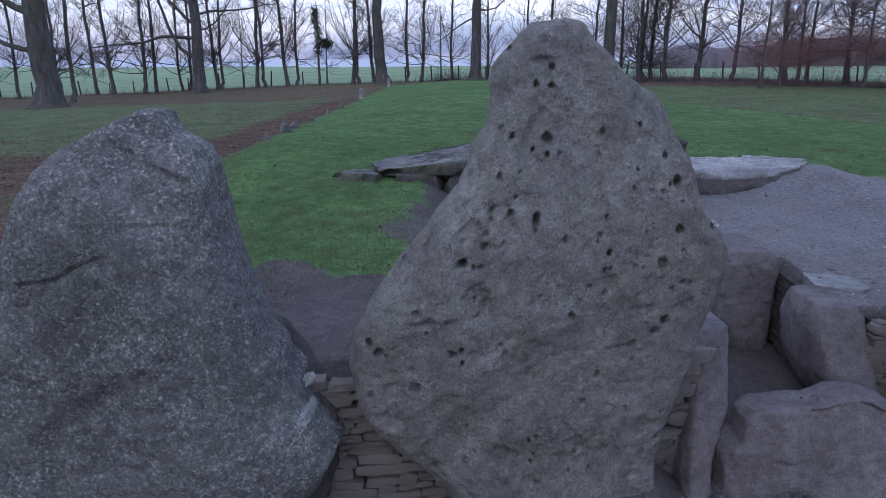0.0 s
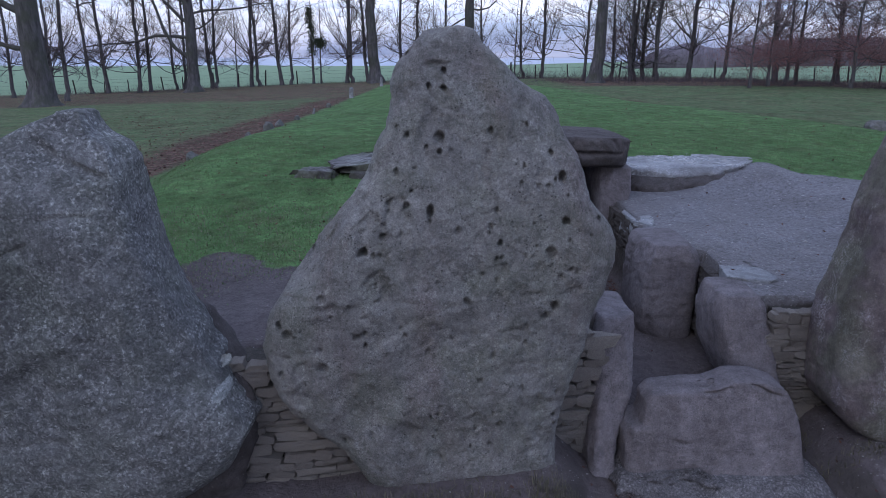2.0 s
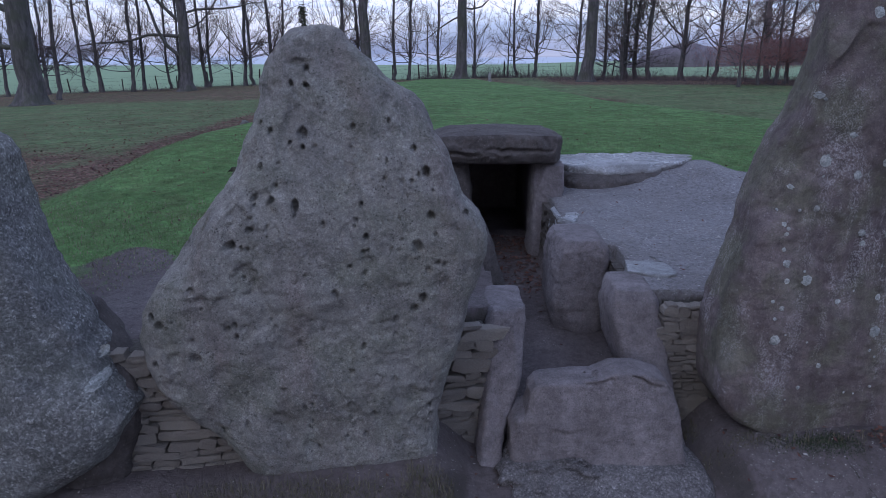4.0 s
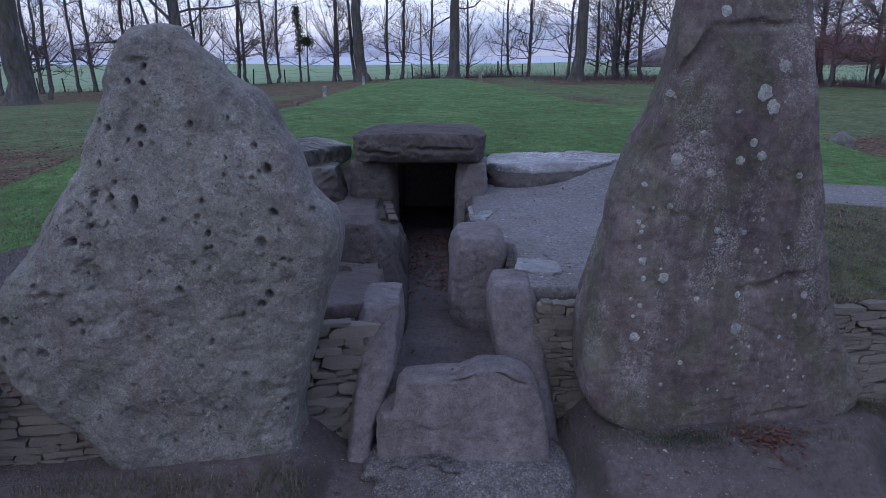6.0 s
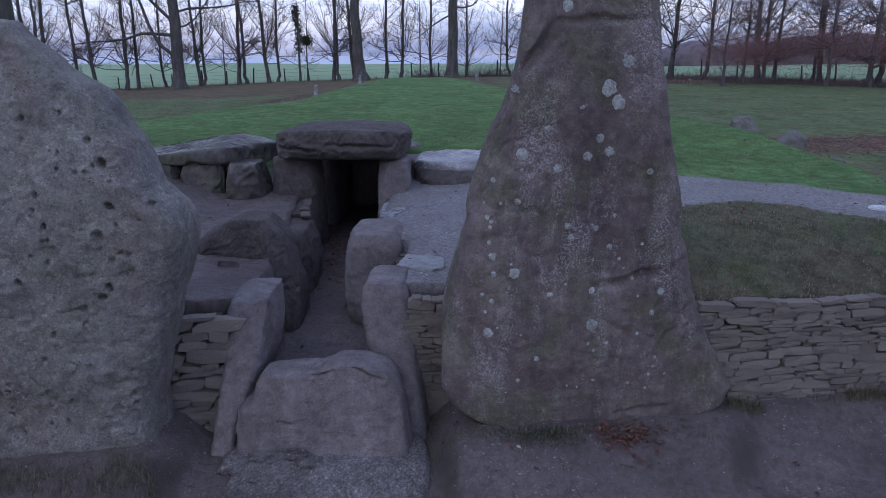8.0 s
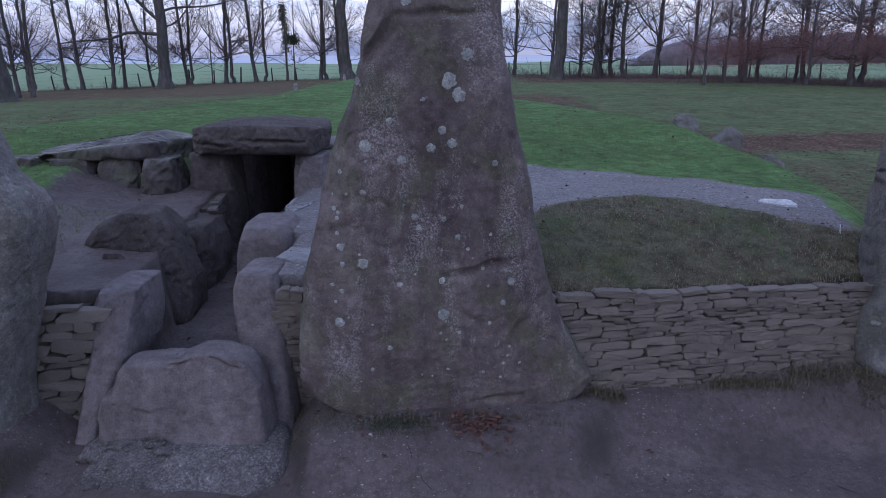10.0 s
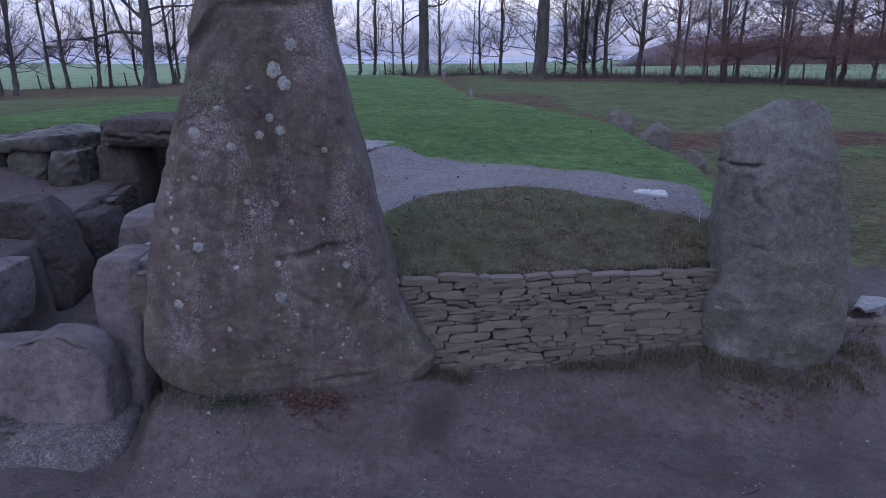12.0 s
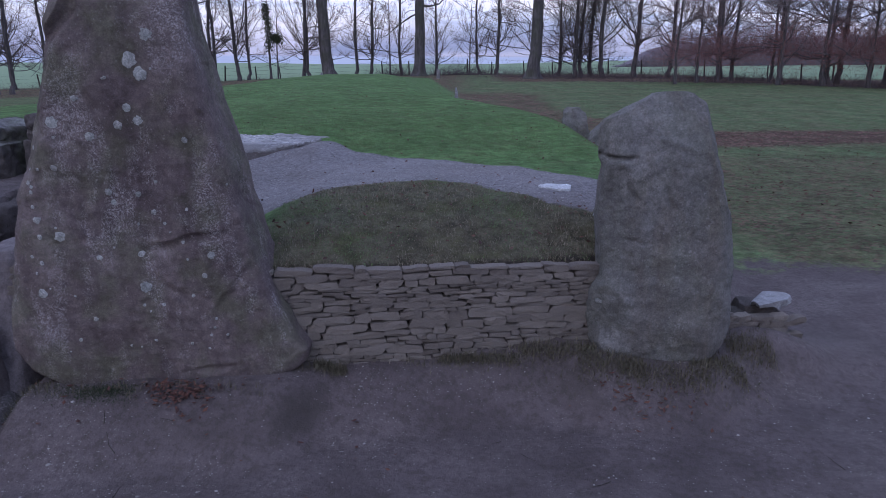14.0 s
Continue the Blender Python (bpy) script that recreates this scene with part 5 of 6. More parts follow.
bushy = grow(14, 10, 0.14, 0.6, 34, 4.2, DARK_BARK, TWIG, 7, 6, rise=(0.5, 1.2), flare=0.3)
russet_tree = grow(15, 9, 0.12, 0.9, 40, 5.2, DARK_BARK, RUSSET_TWIG, 9, 8, rise=(0.0, 0.7), flare=0.4)
russet_tree_b = grow(16, 10, 0.15, 1.1, 40, 5.4, DARK_BARK, RUSSET_TWIG, 9, 8, rise=(0.0, 0.7), flare=0.4)
dark_tree = grow(17, 18, 0.16, 1.8, 46, 6.5, DARK_BARK, TWIG, 8, 7, rise=(0.1, 1.0), flare=0.4)
sapling = grow(18, 6.5, 0.06, 1.2, 16, 1.3, DARK_BARK, TWIG, 4, 3, flare=0.3)

for meshes, x, y, turn, size in ((old_a, -23.4, 40, 0, 1.1), (old_b, -21.0, 58, 0, 1.0), (old_c, -6.0, 61, 40, 1.05), (old_d, 1.9, 60, 0, 1.0), (old_c, 10.7, 50, 160, 0.95)):
    plant("beech_tree", meshes, x, y, turn, size, "large old beech with smooth grey trunk, bare in winter", "old beeches")
for k, (meshes, x, y, size) in enumerate((
        (thin_a, -27.4, 48, 0.9), (thin_b, -26.4, 48, 1.0), (thin_b, -37.6, 60, 1.0), (thin_a, -34.0, 60, 0.95), (thin_b, -30.7, 60, 1.0), (thin_a, -29.3, 60, 1.0), (thin_a, -26.6, 60, 1.0), (thin_b, -26.0, 61, 1.0),
        (thin_c, -24.8, 64, 1.0), (thin_c, -24.2, 64, 1.1), (thin_a, -21.7, 64.5, 1.0), (thin_b, -21.3, 64, 0.9), (sapling, -19.2, 64, 1.2), (thin_a, -17.9, 64, 1.0), (thin_b, -17.1, 64, 1.05), (thin_a, -15.1, 64, 1.0), (thin_b, -14.4, 64.2, 0.9),
        (sapling, -11.5, 64, 1.2), (thin_a, -9.1, 64, 1.0), (thin_b, -8.5, 64, 1.0), (thin_a, -7.2, 64.4, 0.95), (thin_b, -4.3, 64, 0.95), (thin_a, -2.9, 64, 0.9), (sapling, -1.1, 64, 1.2), (thin_c, 0.0, 64, 1.1), (bushy, 3.1, 64, 1.0),
        (sapling, 6.2, 64, 1.1), (thin_a, 8.6, 64, 0.95), (thin_c, 7.2, 65, 1.0), (dark_tree, 11.0, 56, 0.8), (bushy, 13.4, 57, 1.0), (bushy, 14.5, 55, 1.2), (bushy, 15.2, 56.5, 1.1), (dark_tree, 16.6, 55, 1.15), (thin_a, 19.0, 55, 1.1),
        (dark_tree, 21.6, 55, 1.0), (thin_a, 25.3, 54, 1.2), (dark_tree, 29.0, 52, 1.1), (thin_b, 32.0, 50, 1.2), (dark_tree, 35.5, 50, 1.2), (dark_tree, 40.0, 54, 1.1), (thin_a, 37.0, 47, 1.2), (thin_a, -41.0, 57, 1.1), (thin_b, -44.0, 62, 1.1))):
    plant("ash_tree", meshes, x, y, (k * 67) % 360, size, "slender bare dark tree along the field fence", "fence trees")
russet_leaf = foliage(5, 4400, lambda g: np.array([0, 0, 2.5]) + g.normal(0, 1, 3) * [1.5, 1.5, 0.75], 0.04, RUSSET)
for k, (meshes, x, y, size) in enumerate(((russet_tree, 18.8, 43, 0.8), (russet_tree, 25.2, 43.5, 1.0), (russet_tree_b, 28.2, 44, 0.95), (russet_tree, 31.0, 44, 1.0), (russet_tree_b, 22.3, 46, 0.85), (russet_tree_b, 34.0, 46, 1.0), (russet_tree, 27.0, 49, 1.0), (russet_tree_b, 37.0, 43, 1.1), (russet_tree, 20.6, 44.5, 0.8), (russet_tree, 33.0, 41.5, 0.9), (russet_tree_b, 24.0, 48, 0.9), (russet_tree_b, 30.5, 48, 1.0), (russet_tree, 40.0, 47, 1.1), (russet_tree_b, 35.5, 49, 1.1))):
    plant("beech_sapling", meshes, x, y, (k * 83) % 360, size, "young beech with dry russet leaves and pale twigs", "young beeches", extra=(("leaves", russet_leaf),))

# the ivy-clad stem
ivy_leaf = foliage(8, 3200, lambda g: along([(0, 0, 2.6), (0.1, 0, 4.2), (-0.15, 0, 5.6), (-0.1, 0, 6.6)], 0.2)(g) if g.random() < 0.65 else np.array([0.75, 0, 3.6]) + g.normal(0, 0.24, 3), 0.075, IVY)
ivied = grow(19, 7.5, 0.12, 3.0, 10, 1.2, DARK_BARK, TWIG, 3, 3, flare=0.3)
plant("ivy_tree", ivied, -12.2, 64, 0, 1.0, "slim stem thickly clad in dark ivy", "fence trees", extra=(("ivy", ivy_leaf),))
thicket_leaf = foliage(10, 9000, lambda g: np.array([0, 0, 5.0]) + g.normal(0, 1, 3) * [1.4, 1.2, 1.8], 0.05, IVY)
plant("ivy_tree", bushy, 16.0, 57, 30, 1.2, "many-stemmed thicket hung with dark ivy", "fence trees", extra=(("ivy", thicket_leaf),))

# hawthorn scrub and brambles along the fence
def scrub(name, seed, spots, label):
    g = np.random.default_rng(seed)
    b = Bundle()
    for x, y, wide, tall, count in spots:
        for _ in range(count):
            px, py = x + g.normal(0, wide), y + g.normal(0, 0.8)
            z0 = float(plain_ground(np.array([px]), np.array([py]))[0])
            b.add(limb_path(g, (px, py, z0 - 0.05), g.uniform(0, 6.3), g.uniform(0.3, 1.4), tall * g.uniform(0.4, 1.1), 5, -0.12, 0.3), [0.011, 0.009, 0.007, 0.005, 0.004], 3)
    return tagged(new(name, b.mesh(name, TWIG)), label, "scrub", kind="stuff")


scrub("scrub", 3, [(-0.6, 63.5, 1.0, 1.5, 260), (5.2, 63, 1.6, 1.9, 420), (8, 62, 2.0, 1.0, 200), (-30, 60, 7, 0.9, 600), (-14, 64, 8, 0.5, 500), (13, 56, 2.5, 1.6, 400), (22, 54, 6, 1.2, 800), (24, 45, 6, 0.9, 900), (33, 44, 4, 1.1, 700), (26, 51, 9, 1.0, 1300)], "tangled bare brambles and scrub along the fence")

# field fence
fence = new("field_fence")
tagged(fence, "weathered post and wire fence at the field's edge", "fence")
bm = bmesh.new()
bmesh.ops.create_cone(bm, cap_ends=True, segments=7, radius1=0.07, radius2=0.06, depth=1.5)
for v in bm.verts:
    v.co.z += 0.55
post_mesh = bpy.data.meshes.new("post")
bm.to_mesh(post_mesh)
bm.free()
post_mesh.materials.append(POST_WOOD)
fr = random.Random(12)
for k in range(34):
    x = -45 + 2.55 * k + fr.uniform(-0.4, 0.4)
    y = 65.5 if x < 12 else 65.5 - 0.25 * (x - 12)
    ob = new("post", post_mesh)
    ob.parent = fence
    ob.matrix_world = pose(x, y, float(land(x, y)[0]), fr.uniform(-4, 4), fr.uniform(-6, 6), 0) @ Matrix.Scale(fr.uniform(0.8, 1.1), 4)
wires = Bundle()
for h in (0.5, 0.85, 1.15):
    xs = np.linspace(-45, 39, 60)
    ys = np.where(xs < 12, 65.5, 65.5 - 0.25 * (xs - 12))
    wires.add(np.stack([xs, ys, plain_ground(xs, ys) + h], -1), np.full(60, 0.006), 3)
ob = new("wire", wires.mesh("wire", POST_WOOD))
ob.parent = fence

# far woods on the rising ground to the east
def far_woods():
    g = np.random.default_rng(6)
    xs = np.linspace(38, 420, 150)
    q = np.stack([xs, 0 * xs, 0 * xs], -1)
    top = 5.5 + 0.03 * np.clip(xs - 60, 0, 300) + 1.2 * rough(q, 22, 3, 2) + 1.0 * rough(q, 5, 2, 3)
    top = 0.4 + (top - 0.4) * smooth(38, 52, xs)
    base = plain_ground(xs, np.full_like(xs, 160.0)) - 0.5
    rings = [np.stack([xs, np.full_like(xs, 160 - b), base + top * a], -1) for a, b in ((0, 3), (0.5, 4), (0.85, 2), (0.97, -3), (0.3, -16))]
    v, f = np.concatenate(rings), grid_faces(len(rings), len(xs), False)
    v[:, 1] += 2.0 * rough(v, 6, 2, 4)
    # ragged twiggy crowns
    n = 16000
    i = g.integers(0, len(xs) - 1, n)
    u = g.random(n)
    cx_ = xs[i] + u * (xs[1] - xs[0])
    t = np.interp(cx_, xs, top)
    c = np.stack([cx_, 156 + g.normal(0, 3, n), np.interp(cx_, xs, base) + t * g.uniform(0.1, 1.12, n)], -1)
    a = g.normal(0, 1, (n, 3)) * [0.5, 0.5, 1.0]
    s = g.uniform(0.3, 1.2, (n, 1))
    tri = np.stack([c, c + a * s + [0.06, 0, 0], c + a * s * 1.05, c + [0.09, 0, 0]], 1).reshape(-1, 3)
    f2 = np.arange(4 * n).reshape(-1, 4) + len(v)
    return mesh_of("woods", np.concatenate([v, tri]), np.concatenate([f, f2]), WOODS)


tagged(new("far_woods", far_woods()), "leafless woods on rising ground beyond the field, colour paled with haze", "woods", kind="stuff")

# ---- turf, dead grass and leaves ----
def blades(name, seed, xs, ys, zs, tall, wide, lean, material, label):
    g = np.random.default_rng(seed)
    n = len(xs)
    base = np.stack([xs, ys, zs - 0.004], -1)
    az, tilt = g.uniform(0, 2 * np.pi, n), np.abs(g.normal(0, lean, n))
    h = tall * g.uniform(0.45, 1.25, n)
    side = np.stack([-np.sin(az), np.cos(az), 0 * az], -1) * (wide * g.uniform(0.6, 1.4, n))[:, None]
    out = np.stack([np.cos(az), np.sin(az), 0 * az], -1)
    mid = base + (out * np.sin(tilt)[:, None] * 0.45 + [[0, 0, 1]] * np.cos(tilt)[:, None] * 0.6) * h[:, None]
    tip = base + (out * np.sin(tilt * 1.5)[:, None] + [[0, 0, 1]] * np.cos(np.minimum(tilt * 1.5, 1.9))[:, None]) * h[:, None]
    v = np.stack([base - side, base + side, mid + side * 0.7, mid - side * 0.7, tip], 1).reshape(-1, 3)
    k = np.arange(n) * 5
    f = np.concatenate([np.stack([k, k + 1, k + 2], -1), np.stack([k, k + 2, k + 3], -1), np.stack([k + 3, k + 2, k + 4], -1)])
    return tagged(new(name, mesh_of(name, v, f, material)), label, "grass", kind="stuff")


g0 = np.random.default_rng(77)


def scatter(n, x0, x1, y0, y1, keep):
    x, y = g0.uniform(x0, x1, n), g0.uniform(y0, y1, n)
    ok = keep(x, y)
    x, y = x[ok], y[ok]
    return x, y, height(x, y)


def bank_low(x):
    return lerp_table(x, (4.3, 4.6), (4.5, 5.15), (5.2, 5.8), (5.8, 6.05), (6.3, 5.85), (6.9, 5.3), (7.5, 5.2), (8.2, 5.6))


x, y, z = scatter(34000, 4.6, 8.2, 4.2, 6.0, lambda x, y: (y < bank_low(x) - 0.03) & (y > facade_line(x) + 0.02))
pick = rough(np.stack([x, y, 0 * x], -1), 0.5, 3, 4) + g0.normal(0, 0.15, len(x)) > -0.22
blades("grass", 1, x[pick], y[pick], z[pick], 0.036, 0.0026, 2.4, STRAW, "rank half-dead grass on the bank above the wall")
blades("grass", 2, x[~pick], y[~pick], z[~pick], 0.026, 0.0024, 1.9, GRASS, "short green grass on the bank above the wall")


def lawn(x, y):
    a, b = zones(x, y)
    thin_out = g0.random(len(x)) < (1 - smooth(8.5, 14, y)) * (1 - smooth(9, 10.5, np.where(x < 1.1, y, 0)))
    return thin_out & (a[:, 0] < 0.4) & (a[:, 2] < 0.45) & (b[:, 2] > 0.5) & (b[:, 1] < 0.4)


x, y, z = scatter(70000, -4.4, 1.2, 4.2, 10.5, lawn)
blades("grass", 3, x, y, z, 0.03, 0.003, 1.15, GRASS, "mown green turf on the long mound")
x, y, z = scatter(80000, 1.0, 8.6, 7.8, 14.0, lawn)
blades("grass", 4, x, y, z, 0.028, 0.003, 1.15, GRASS, "mown green turf on the long mound")


def verge(x, y):
    p = np.stack([x, y, 0 * x], -1)
    return (y > facade_line(x) + 0.1) & (rough(p, 0.7, 3, 52) + 0.5 * (y - 4.6) + g0.normal(0, 0.2, len(x)) > -0.12)


x, y, z = scatter(26000, -2.6, 0.7, 3.5, 6.2, verge)
pick = g0.random(len(x)) < 0.5
blades("grass", 10, x[pick], y[pick], z[pick], 0.03, 0.003, 1.5, STRAW, "trampled dead grass at the muddy verge")
blades("grass", 11, x[~pick], y[~pick], z[~pick], 0.028, 0.003, 1.2, GRASS, "thin green grass at the muddy verge")


def tufts(n, spots):
    xs, ys = [], []
    for x, y, wide, deep in spots:
        xs.append(g0.uniform(x - wide, x + wide, n))
        ys.append(y + g0.normal(0, deep, n))
    x, y = np.concatenate(xs), np.concatenate(ys)
    return x, y, height(x, y)


x, y, z = tufts(380, [(0.5, 3.03, 0.6, 0.08), (1.0, 3.1, 0.35, 0.07), (0.0, 3.02, 0.4, 0.06), (3.15, 3.6, 0.2, 0.05), (3.6, 3.58, 0.4, 0.04), (4.4, 3.62, 0.45, 0.04), (6.1, 4.16, 0.35, 0.05), (6.9, 4.22, 0.4, 0.09), (7.4, 4.08, 0.4, 0.1), (7.8, 4.1, 0.4, 0.1), (8.2, 4.3, 0.3, 0.1), (2.95, 3.95, 0.1, 0.04), (5.05, 3.98, 0.2, 0.03)])
blades("grass", 5, x, y, z, 0.06, 0.0026, 2.6, FOOT_GRASS, "straggling dead grass at the foot of the stones")
x, y, z = tufts(700, [(5.3, 4.22, 0.5, 0.03), (6.3, 4.37, 0.6, 0.03), (7.0, 4.5, 0.25, 0.05), (7.05, 4.75, 0.2, 0.1), (4.9, 4.16, 0.2, 0.03)])
blades("grass", 6, x, y, z, 0.05, 0.0022, 2.2, STRAW, "dead grass hanging over the wall top")

x, y, z = tufts(1500, [(6.3, 4.22, 0.3, 0.03), (6.9, 4.29, 0.3, 0.04), (7.3, 4.16, 0.25, 0.06), (7.7, 4.14, 0.35, 0.06), (8.15, 4.32, 0.22, 0.07), (8.5, 4.62, 0.2, 0.08), (5.2, 4.02, 0.12, 0.02)])
blades("grass", 8, x, y, z + 0.02 * g0.random(len(x)), 0.055, 0.0026, 2.8, FOOT_GRASS, "matted dead grass heaped along the wall foot")
x, y, z = tufts(700, [(0.2, 3.04, 0.5, 0.05), (0.8, 3.06, 0.4, 0.05), (1.2, 3.14, 0.15, 0.06)])
blades("grass", 9, x, y, z + 0.02 * g0.random(len(x)), 0.07, 0.0017, 2.2, FOOT_GRASS, "matted dead grass along the pitted stone's foot")
x, y, z = tufts(2600, [(3.6, 3.58, 0.26, 0.06), (3.75, 3.55, 0.2, 0.05)])
blades("moss", 7, x, y, z, 0.014, 0.003, 1.3, IVY, "damp dark moss in the hollow at the stone's foot")


def fallen(name, seed, x, y, z, size, label):
    pts = np.stack([x, y, z + 0.012], -1)
    i = iter(range(len(pts)))
    return tagged(new(name, foliage(seed, len(pts), lambda g: pts[next(i)] + [0, 0, 0.01 * g.random()], size, LITTER, name, 0.75)), label, "leaves", kind="stuff")


x, y, z = scatter(1300, 1.5, 2.45, 4.4, 7.9, lambda x, y: (x > 1.8 - 0.1 * (y - 4.5)) & (x < 2.25) & (g0.random(len(x)) < 0.03 + smooth(5.5, 6.6, y)))
fallen("leaves", 1, x, y, z, 0.026, "brown fallen leaves on the passage floor")
x, y = 4.27 + g0.normal(0, 0.13, 200), 3.56 + g0.normal(0, 0.06, 200)
fallen("leaves", 2, x, y, height(x, y) + 0.02 * g0.random(200), 0.021, "small drift of russet fallen leaves")
x, y = np.concatenate([7.5 + g0.normal(0, 0.25, 60), g0.uniform(0, 9, 40), g0.uniform(1.3, 5.6, 50)]), np.concatenate([3.95 + g0.normal(0, 0.08, 60), g0.uniform(2.0, 3.4, 40), g0.uniform(3.3, 3.8, 50)])
fallen("leaves", 3, x, y, height(x, y), 0.021, "scattered fallen leaves on the forecourt")
x, y, z = scatter(16000, -13, -4.5, 7, 34, lambda x, y: g0.random(len(x)) < zones(x, y)[0][:, 1] * 0.9 + 0.04)
fallen("leaves", 4, x, y, z, 0.034, "drifts of russet leaves beside the mound")
x, y, z = scatter(9000, 8, 24, 8.5, 22, lambda x, y: g0.random(len(x)) < zones(x, y)[0][:, 1] * 0.8 + 0.05)
fallen("leaves", 5, x, y, z, 0.03, "russet leaves strewn over the grass")
x, y, z = scatter(1100, -4, 9, 4.6, 16, lambda x, y: (y > facade_line(x) + 0.4) & ~((x > 1.3) & (x < 2.6) & (y < 8.6)))
fallen("leaves", 6, x, y, z + 0.012, 0.019, "stray leaves on the mound")
x, y, z = scatter(320, 4.6, 8.2, 4.2, 6.0, lambda x, y: (y < bank_low(x)) & (y > facade_line(x) + 0.1))
fallen("leaves", 7, x, y, z + 0.015, 0.022, "withered brown leaves caught in the bank's grass")

# ---- grit and pebbles trodden into the forecourt and path ----
def pebbles(name, seed, x, y, z, size, material, label):
    g = np.random.default_rng(seed)
    n = len(x)
    ico = np.array([(1, 0, 0), (0, 1, 0), (-1, 0, 0), (0, -1, 0), (0, 0, 0.8), (0, 0, -0.8)], float)
    tri = np.array([(0, 1, 4), (1, 2, 4), (2, 3, 4), (3, 0, 4), (1, 0, 5), (2, 1, 5), (3, 2, 5), (0, 3, 5)])
    s = size * g.lognormal(0, 0.45, (n, 1, 1))
    v = ico[None] * s * g.uniform(0.6, 1.2, (n, 6, 3)) * [1, 1, 0.6]
    a = g.uniform(0, 6.3, n)
    rot = np.stack([np.stack([np.cos(a), -np.sin(a)], -1), np.stack([np.sin(a), np.cos(a)], -1)], -2)
    v[:, :, :2] = np.einsum("nij,nkj->nki", rot, v[:, :, :2])
    v = (v + np.stack([x, y, z], -1)[:, None]).reshape(-1, 3)
    f = (tri[None] + 6 * np.arange(n)[:, None, None]).reshape(-1, 3)
    return tagged(new(name, mesh_of(name, v, f, material)), label, "gravel", kind="stuff")


def court(x, y):
    p = np.stack([x, y, 0 * x], -1)
    return (y < facade_line(x) - 0.05) & (g0.random(len(x)) < 0.15 + 0.85 * smooth(0.05, 0.3, rough(p, 0.9, 3, 40)))


x, y, z = scatter(22000, -1.0, 10.5, 1.9, 4.4, court)
pebbles("pebbles", 1, x, y, z, 0.0042, GRIT, "pale grit trodden into the forecourt mud")
x, y, z = scatter(16000, 2.2, 7.6, 4.3, 8.2, lambda x, y: zones(x, y)[0][:, 0] > 0.6)
pebbles("pebbles", 2, x, y, z, 0.0055, GRIT, "loose stony gravel on the path")

# dead twigs dropped on the mud
twig_run = Bundle()
tg = np.random.default_rng(31)
for _ in range(26):
    tx, ty = tg.uniform(0.5, 9.5), tg.uniform(2.2, 3.6)
    tz = float(land(tx, ty)[0]) + 0.006
    line = limb_path(tg, (tx, ty, tz), tg.uniform(0, 6.3), 0.0, tg.uniform(0.06, 0.2), 5, 0.0, 0.12)
    line[:, 2] = height(line[:, 0], line[:, 1]) + 0.005
    twig_run.add(line, np.linspace(0.0035, 0.0015, 5), 4)
tagged(new("twigs", twig_run.mesh("twigs", POST_WOOD)), "short dead twigs lying on the forecourt mud", "twigs", kind="stuff")

# ---- drystone walling between the standing stones ----
def walling_piece(seed, material):
    """One flat stone a unit long and high: rough outline, broken face."""
    r = random.Random(seed)
    base = [(-0.5, -0.04), (-0.48, -0.42), (-0.2, -0.5), (0.14, -0.5), (0.46, -0.44), (0.5, -0.05), (0.48, 0.4), (0.18, 0.5), (-0.17, 0.5), (-0.46, 0.43)]
    a, b_, tilt = r.uniform(0.8, 1.05), r.uniform(0.8, 1.05), r.uniform(-0.1, 0.1)
    slip = r.uniform(-0.12, 0.12)
    ring = [(x * r.uniform(0.9, 1.04) + slip * z, z * (a + (b_ - a) * (x + 0.5)) * r.uniform(0.8, 1.12) + tilt * x) for x, z in base]
    n = len(ring)
    bm = bmesh.new()
    lean_x, lean_z = r.uniform(-0.1, 0.1), r.uniform(-0.06, 0.06)
    mids = [bm.verts.new((u, -0.51 + r.uniform(-0.03, 0.03), r.uniform(-0.15, 0.15))) for u in (-0.22, 0.24)]
    face = [bm.verts.new((x * 0.985, -0.5 + lean_x * x + lean_z * z + r.uniform(-0.03, 0.03), z * 0.96)) for x, z in ring]
    back = [bm.verts.new((x, 0.1 if k % 2 else 0.0, z)) for k, (x, z) in enumerate(ring)]
    for k in range(n):
        m = (k + 1) % n
        hub = mids[0] if ring[k][0] + ring[m][0] < 0 else mids[1]
        after = mids[0] if ring[m][0] + ring[(m + 1) % n][0] < 0 else mids[1]
        bm.faces.new((face[m], face[k], hub))
        if after is not hub:
            bm.faces.new((face[m], hub, after))
        bm.faces.new((face[k], face[m], back[m], back[k]))
    bmesh.ops.recalc_face_normals(bm, faces=bm.faces)
    me = bpy.data.meshes.new("stone")
    bm.to_mesh(me)
    bm.free()
    me.materials.append(material)
    return me


PIECES = [walling_piece(k, WALLING) for k in range(40)]
DARK_PIECES = [walling_piece(60 + k, DARK_WALLING) for k in range(16)]


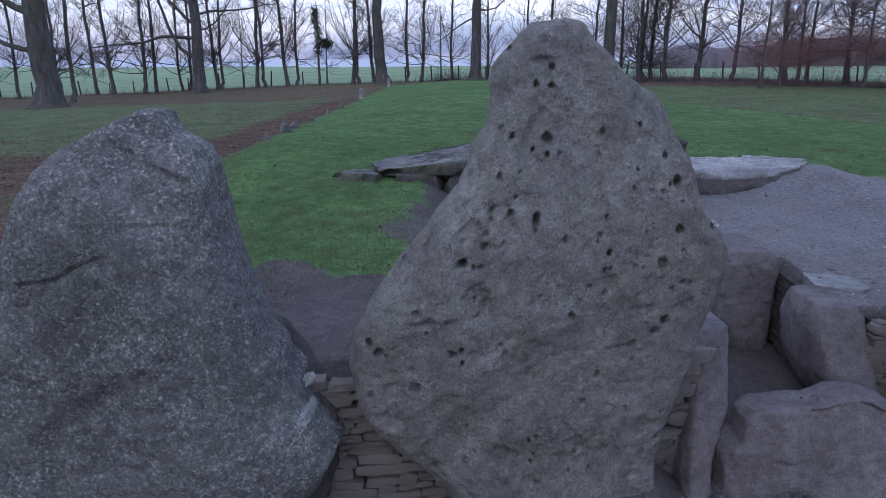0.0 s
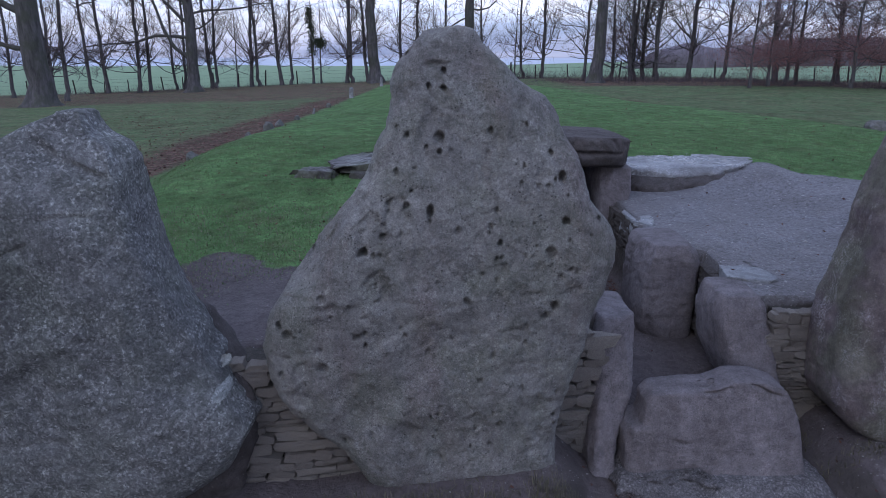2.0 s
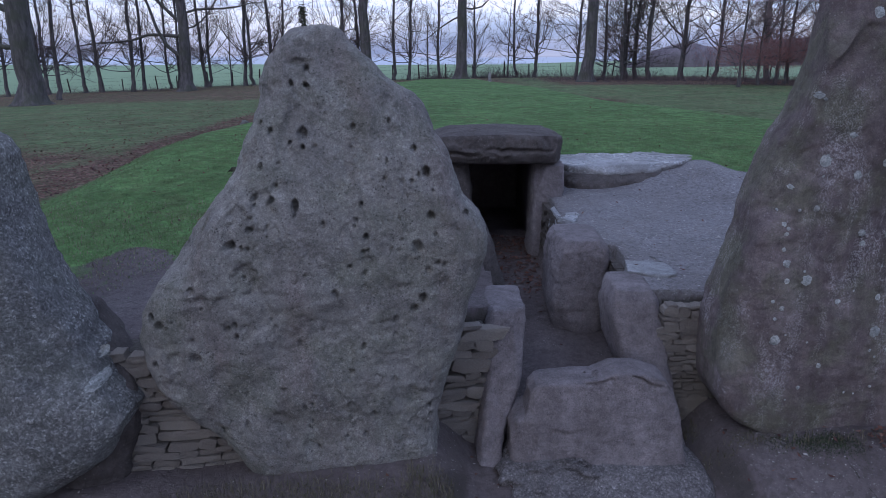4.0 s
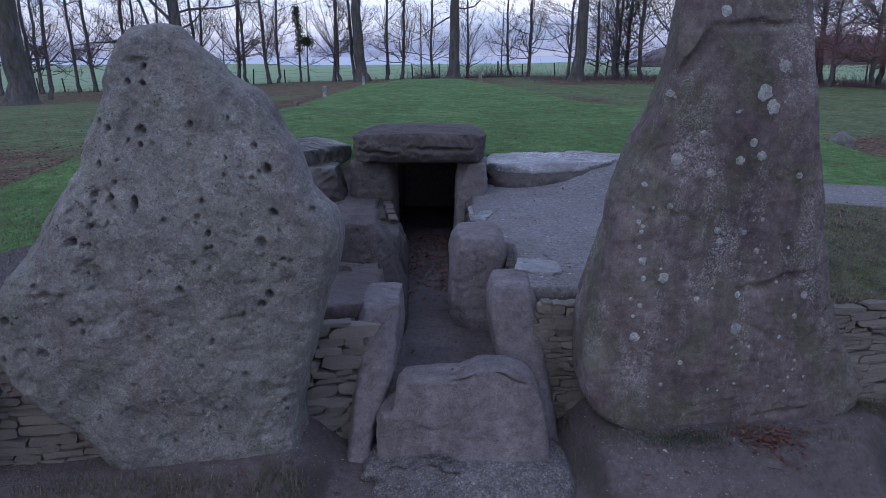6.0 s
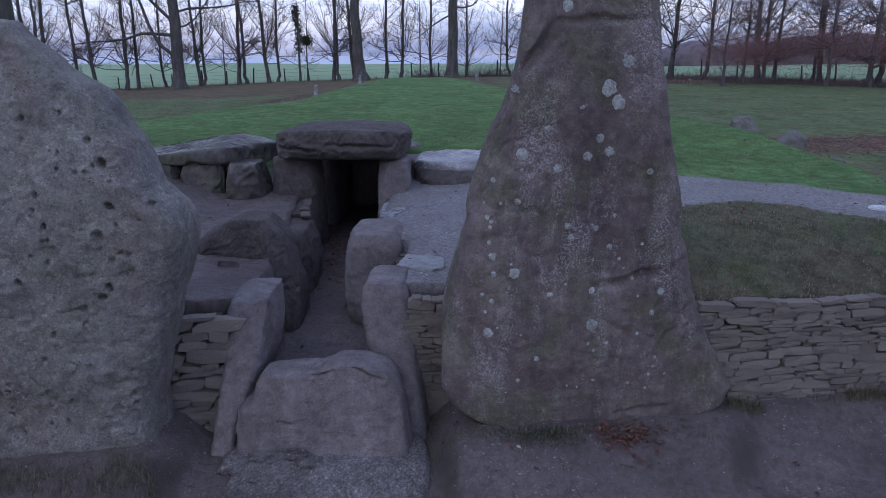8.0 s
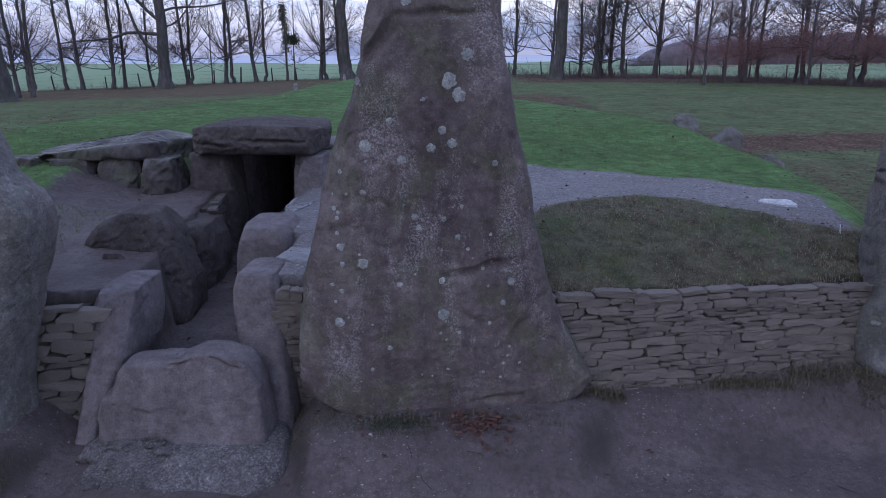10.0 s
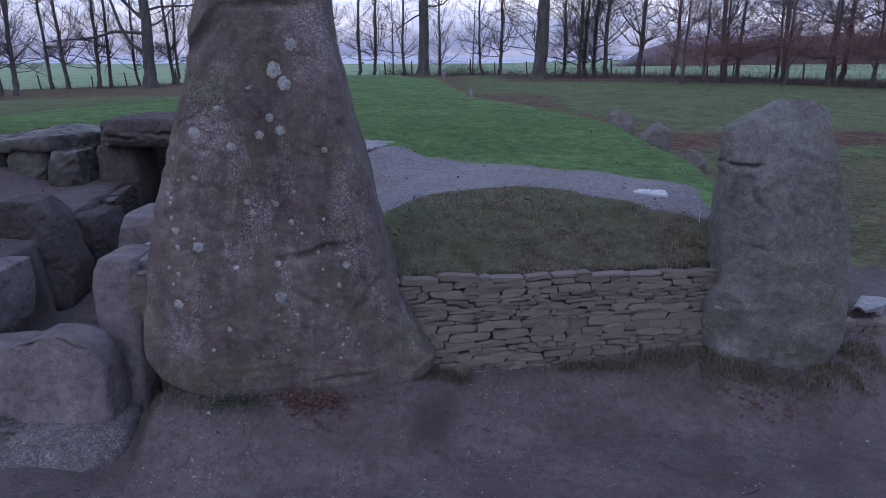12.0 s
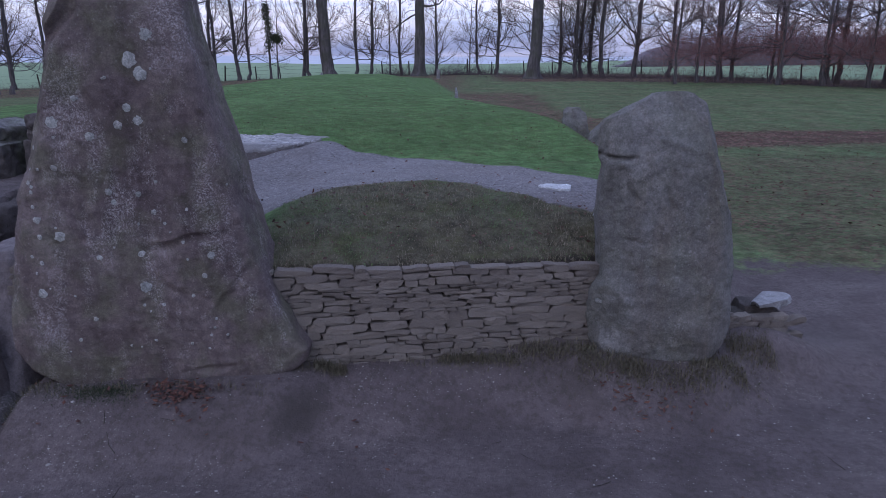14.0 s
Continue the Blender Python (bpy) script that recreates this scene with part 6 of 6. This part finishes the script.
def drystone(name, a, b, bottom, top, course, lengths, seed, words, deep=0.16, batter=0.03, pieces=PIECES):
    """A coursed wall of thin stones from a to b on plan; bottom and top are heights at the two ends."""
    r = random.Random(seed)
    ax_, bx_ = Vector((*a, 0)), Vector((*b, 0))
    run = bx_ - ax_
    long = run.length
    way = run.normalized()
    inward = Vector((-way.y, way.x, 0))
    turn = math.degrees(math.atan2(way.y, way.x))
    z_lo, z_hi = min(bottom) - 0.1, max(top)
    p = []
    for s in (0, long):
        for dpt in (0.09, 0.3):
            for zz in (z_lo, (top[0] if s == 0 else top[1]) - 0.03):
                q = ax_ + way * s + inward * (dpt + batter * (zz - z_lo))
                p.append((q.x, q.y, zz))
    wall = solid(name, p, [(0, 1, 5, 4), (2, 6, 7, 3), (0, 2, 3, 1), (4, 5, 7, 6), (1, 3, 7, 5), (0, 4, 6, 2)], CORE, shade=False)
    tagged(wall, words, "drystone wall", kind="structure")
    z = z_lo
    while z < z_hi - 0.015:
        h = course * r.choice((0.6, 0.8, 1.0, 1.15, 1.45))
        s = -r.uniform(0, lengths[1] * 0.6)
        while s < long:
            w = r.uniform(*lengths) * (0.75 + 0.5 * h / course)
            u = (s + w / 2) / long
            hi = top[0] + (top[1] - top[0]) * u
            lo = bottom[0] + (bottom[1] - bottom[0]) * u - 0.1
            hh = min(h, hi - z)
            if -0.08 < u < 1.06 and z > lo and hh > 0.3 * course:
                wob = 0.012 * math.sin(7 * u * long + z * 9 + seed)
                q = ax_ + way * (s + w / 2) + inward * (deep / 2 - 0.005 + batter * (z - z_lo) + r.uniform(-0.006, 0.008))
                ob = new("stone", r.choice(pieces))
                ob.parent = wall
                flip = 180 if r.random() < 0.5 else 0
                ob.matrix_world = pose(q.x, q.y, z + hh / 2 + wob, r.uniform(-2, 2), flip + r.gauss(0, 2.5), turn + r.uniform(-2.5, 2.5)) @ Matrix.Diagonal((w * r.uniform(1.0, 1.06), deep, hh * r.uniform(1.04, 1.2), 1))
            s += w
        z += h * 0.97
    return wall


drystone("wall_east", (4.6, 3.99), (7.4, 4.5), (-0.1, 0.06), (0.8, 0.75), 0.05, (0.06, 0.24), 3, "drystone wall of thin grey limestone between standing stones")
drystone("wall_west", (-1.2, 3.2), (0.6, 3.42), (-0.25, -0.25), (0.8, 0.72), 0.055, (0.08, 0.24), 5, "drystone wall of thin limestone between standing stones")
drystone("wall_entrance_1", (1.0, 3.72), (1.56, 3.86), (-0.2, -0.2), (0.74, 0.74), 0.066, (0.09, 0.24), 7, "narrow drystone panel beside the passage entrance")
drystone("wall_entrance_2", (2.86, 4.12), (3.6, 4.16), (-0.2, -0.2), (0.79, 0.79), 0.05, (0.06, 0.17), 9, "narrow drystone panel beside the passage entrance")
drystone("wall_corner", (8.1, 4.8), (9.0, 5.0), (-0.1, -0.1), (0.22, 0.16), 0.06, (0.07, 0.2), 11, "low drystone walling at the corner of the mound")
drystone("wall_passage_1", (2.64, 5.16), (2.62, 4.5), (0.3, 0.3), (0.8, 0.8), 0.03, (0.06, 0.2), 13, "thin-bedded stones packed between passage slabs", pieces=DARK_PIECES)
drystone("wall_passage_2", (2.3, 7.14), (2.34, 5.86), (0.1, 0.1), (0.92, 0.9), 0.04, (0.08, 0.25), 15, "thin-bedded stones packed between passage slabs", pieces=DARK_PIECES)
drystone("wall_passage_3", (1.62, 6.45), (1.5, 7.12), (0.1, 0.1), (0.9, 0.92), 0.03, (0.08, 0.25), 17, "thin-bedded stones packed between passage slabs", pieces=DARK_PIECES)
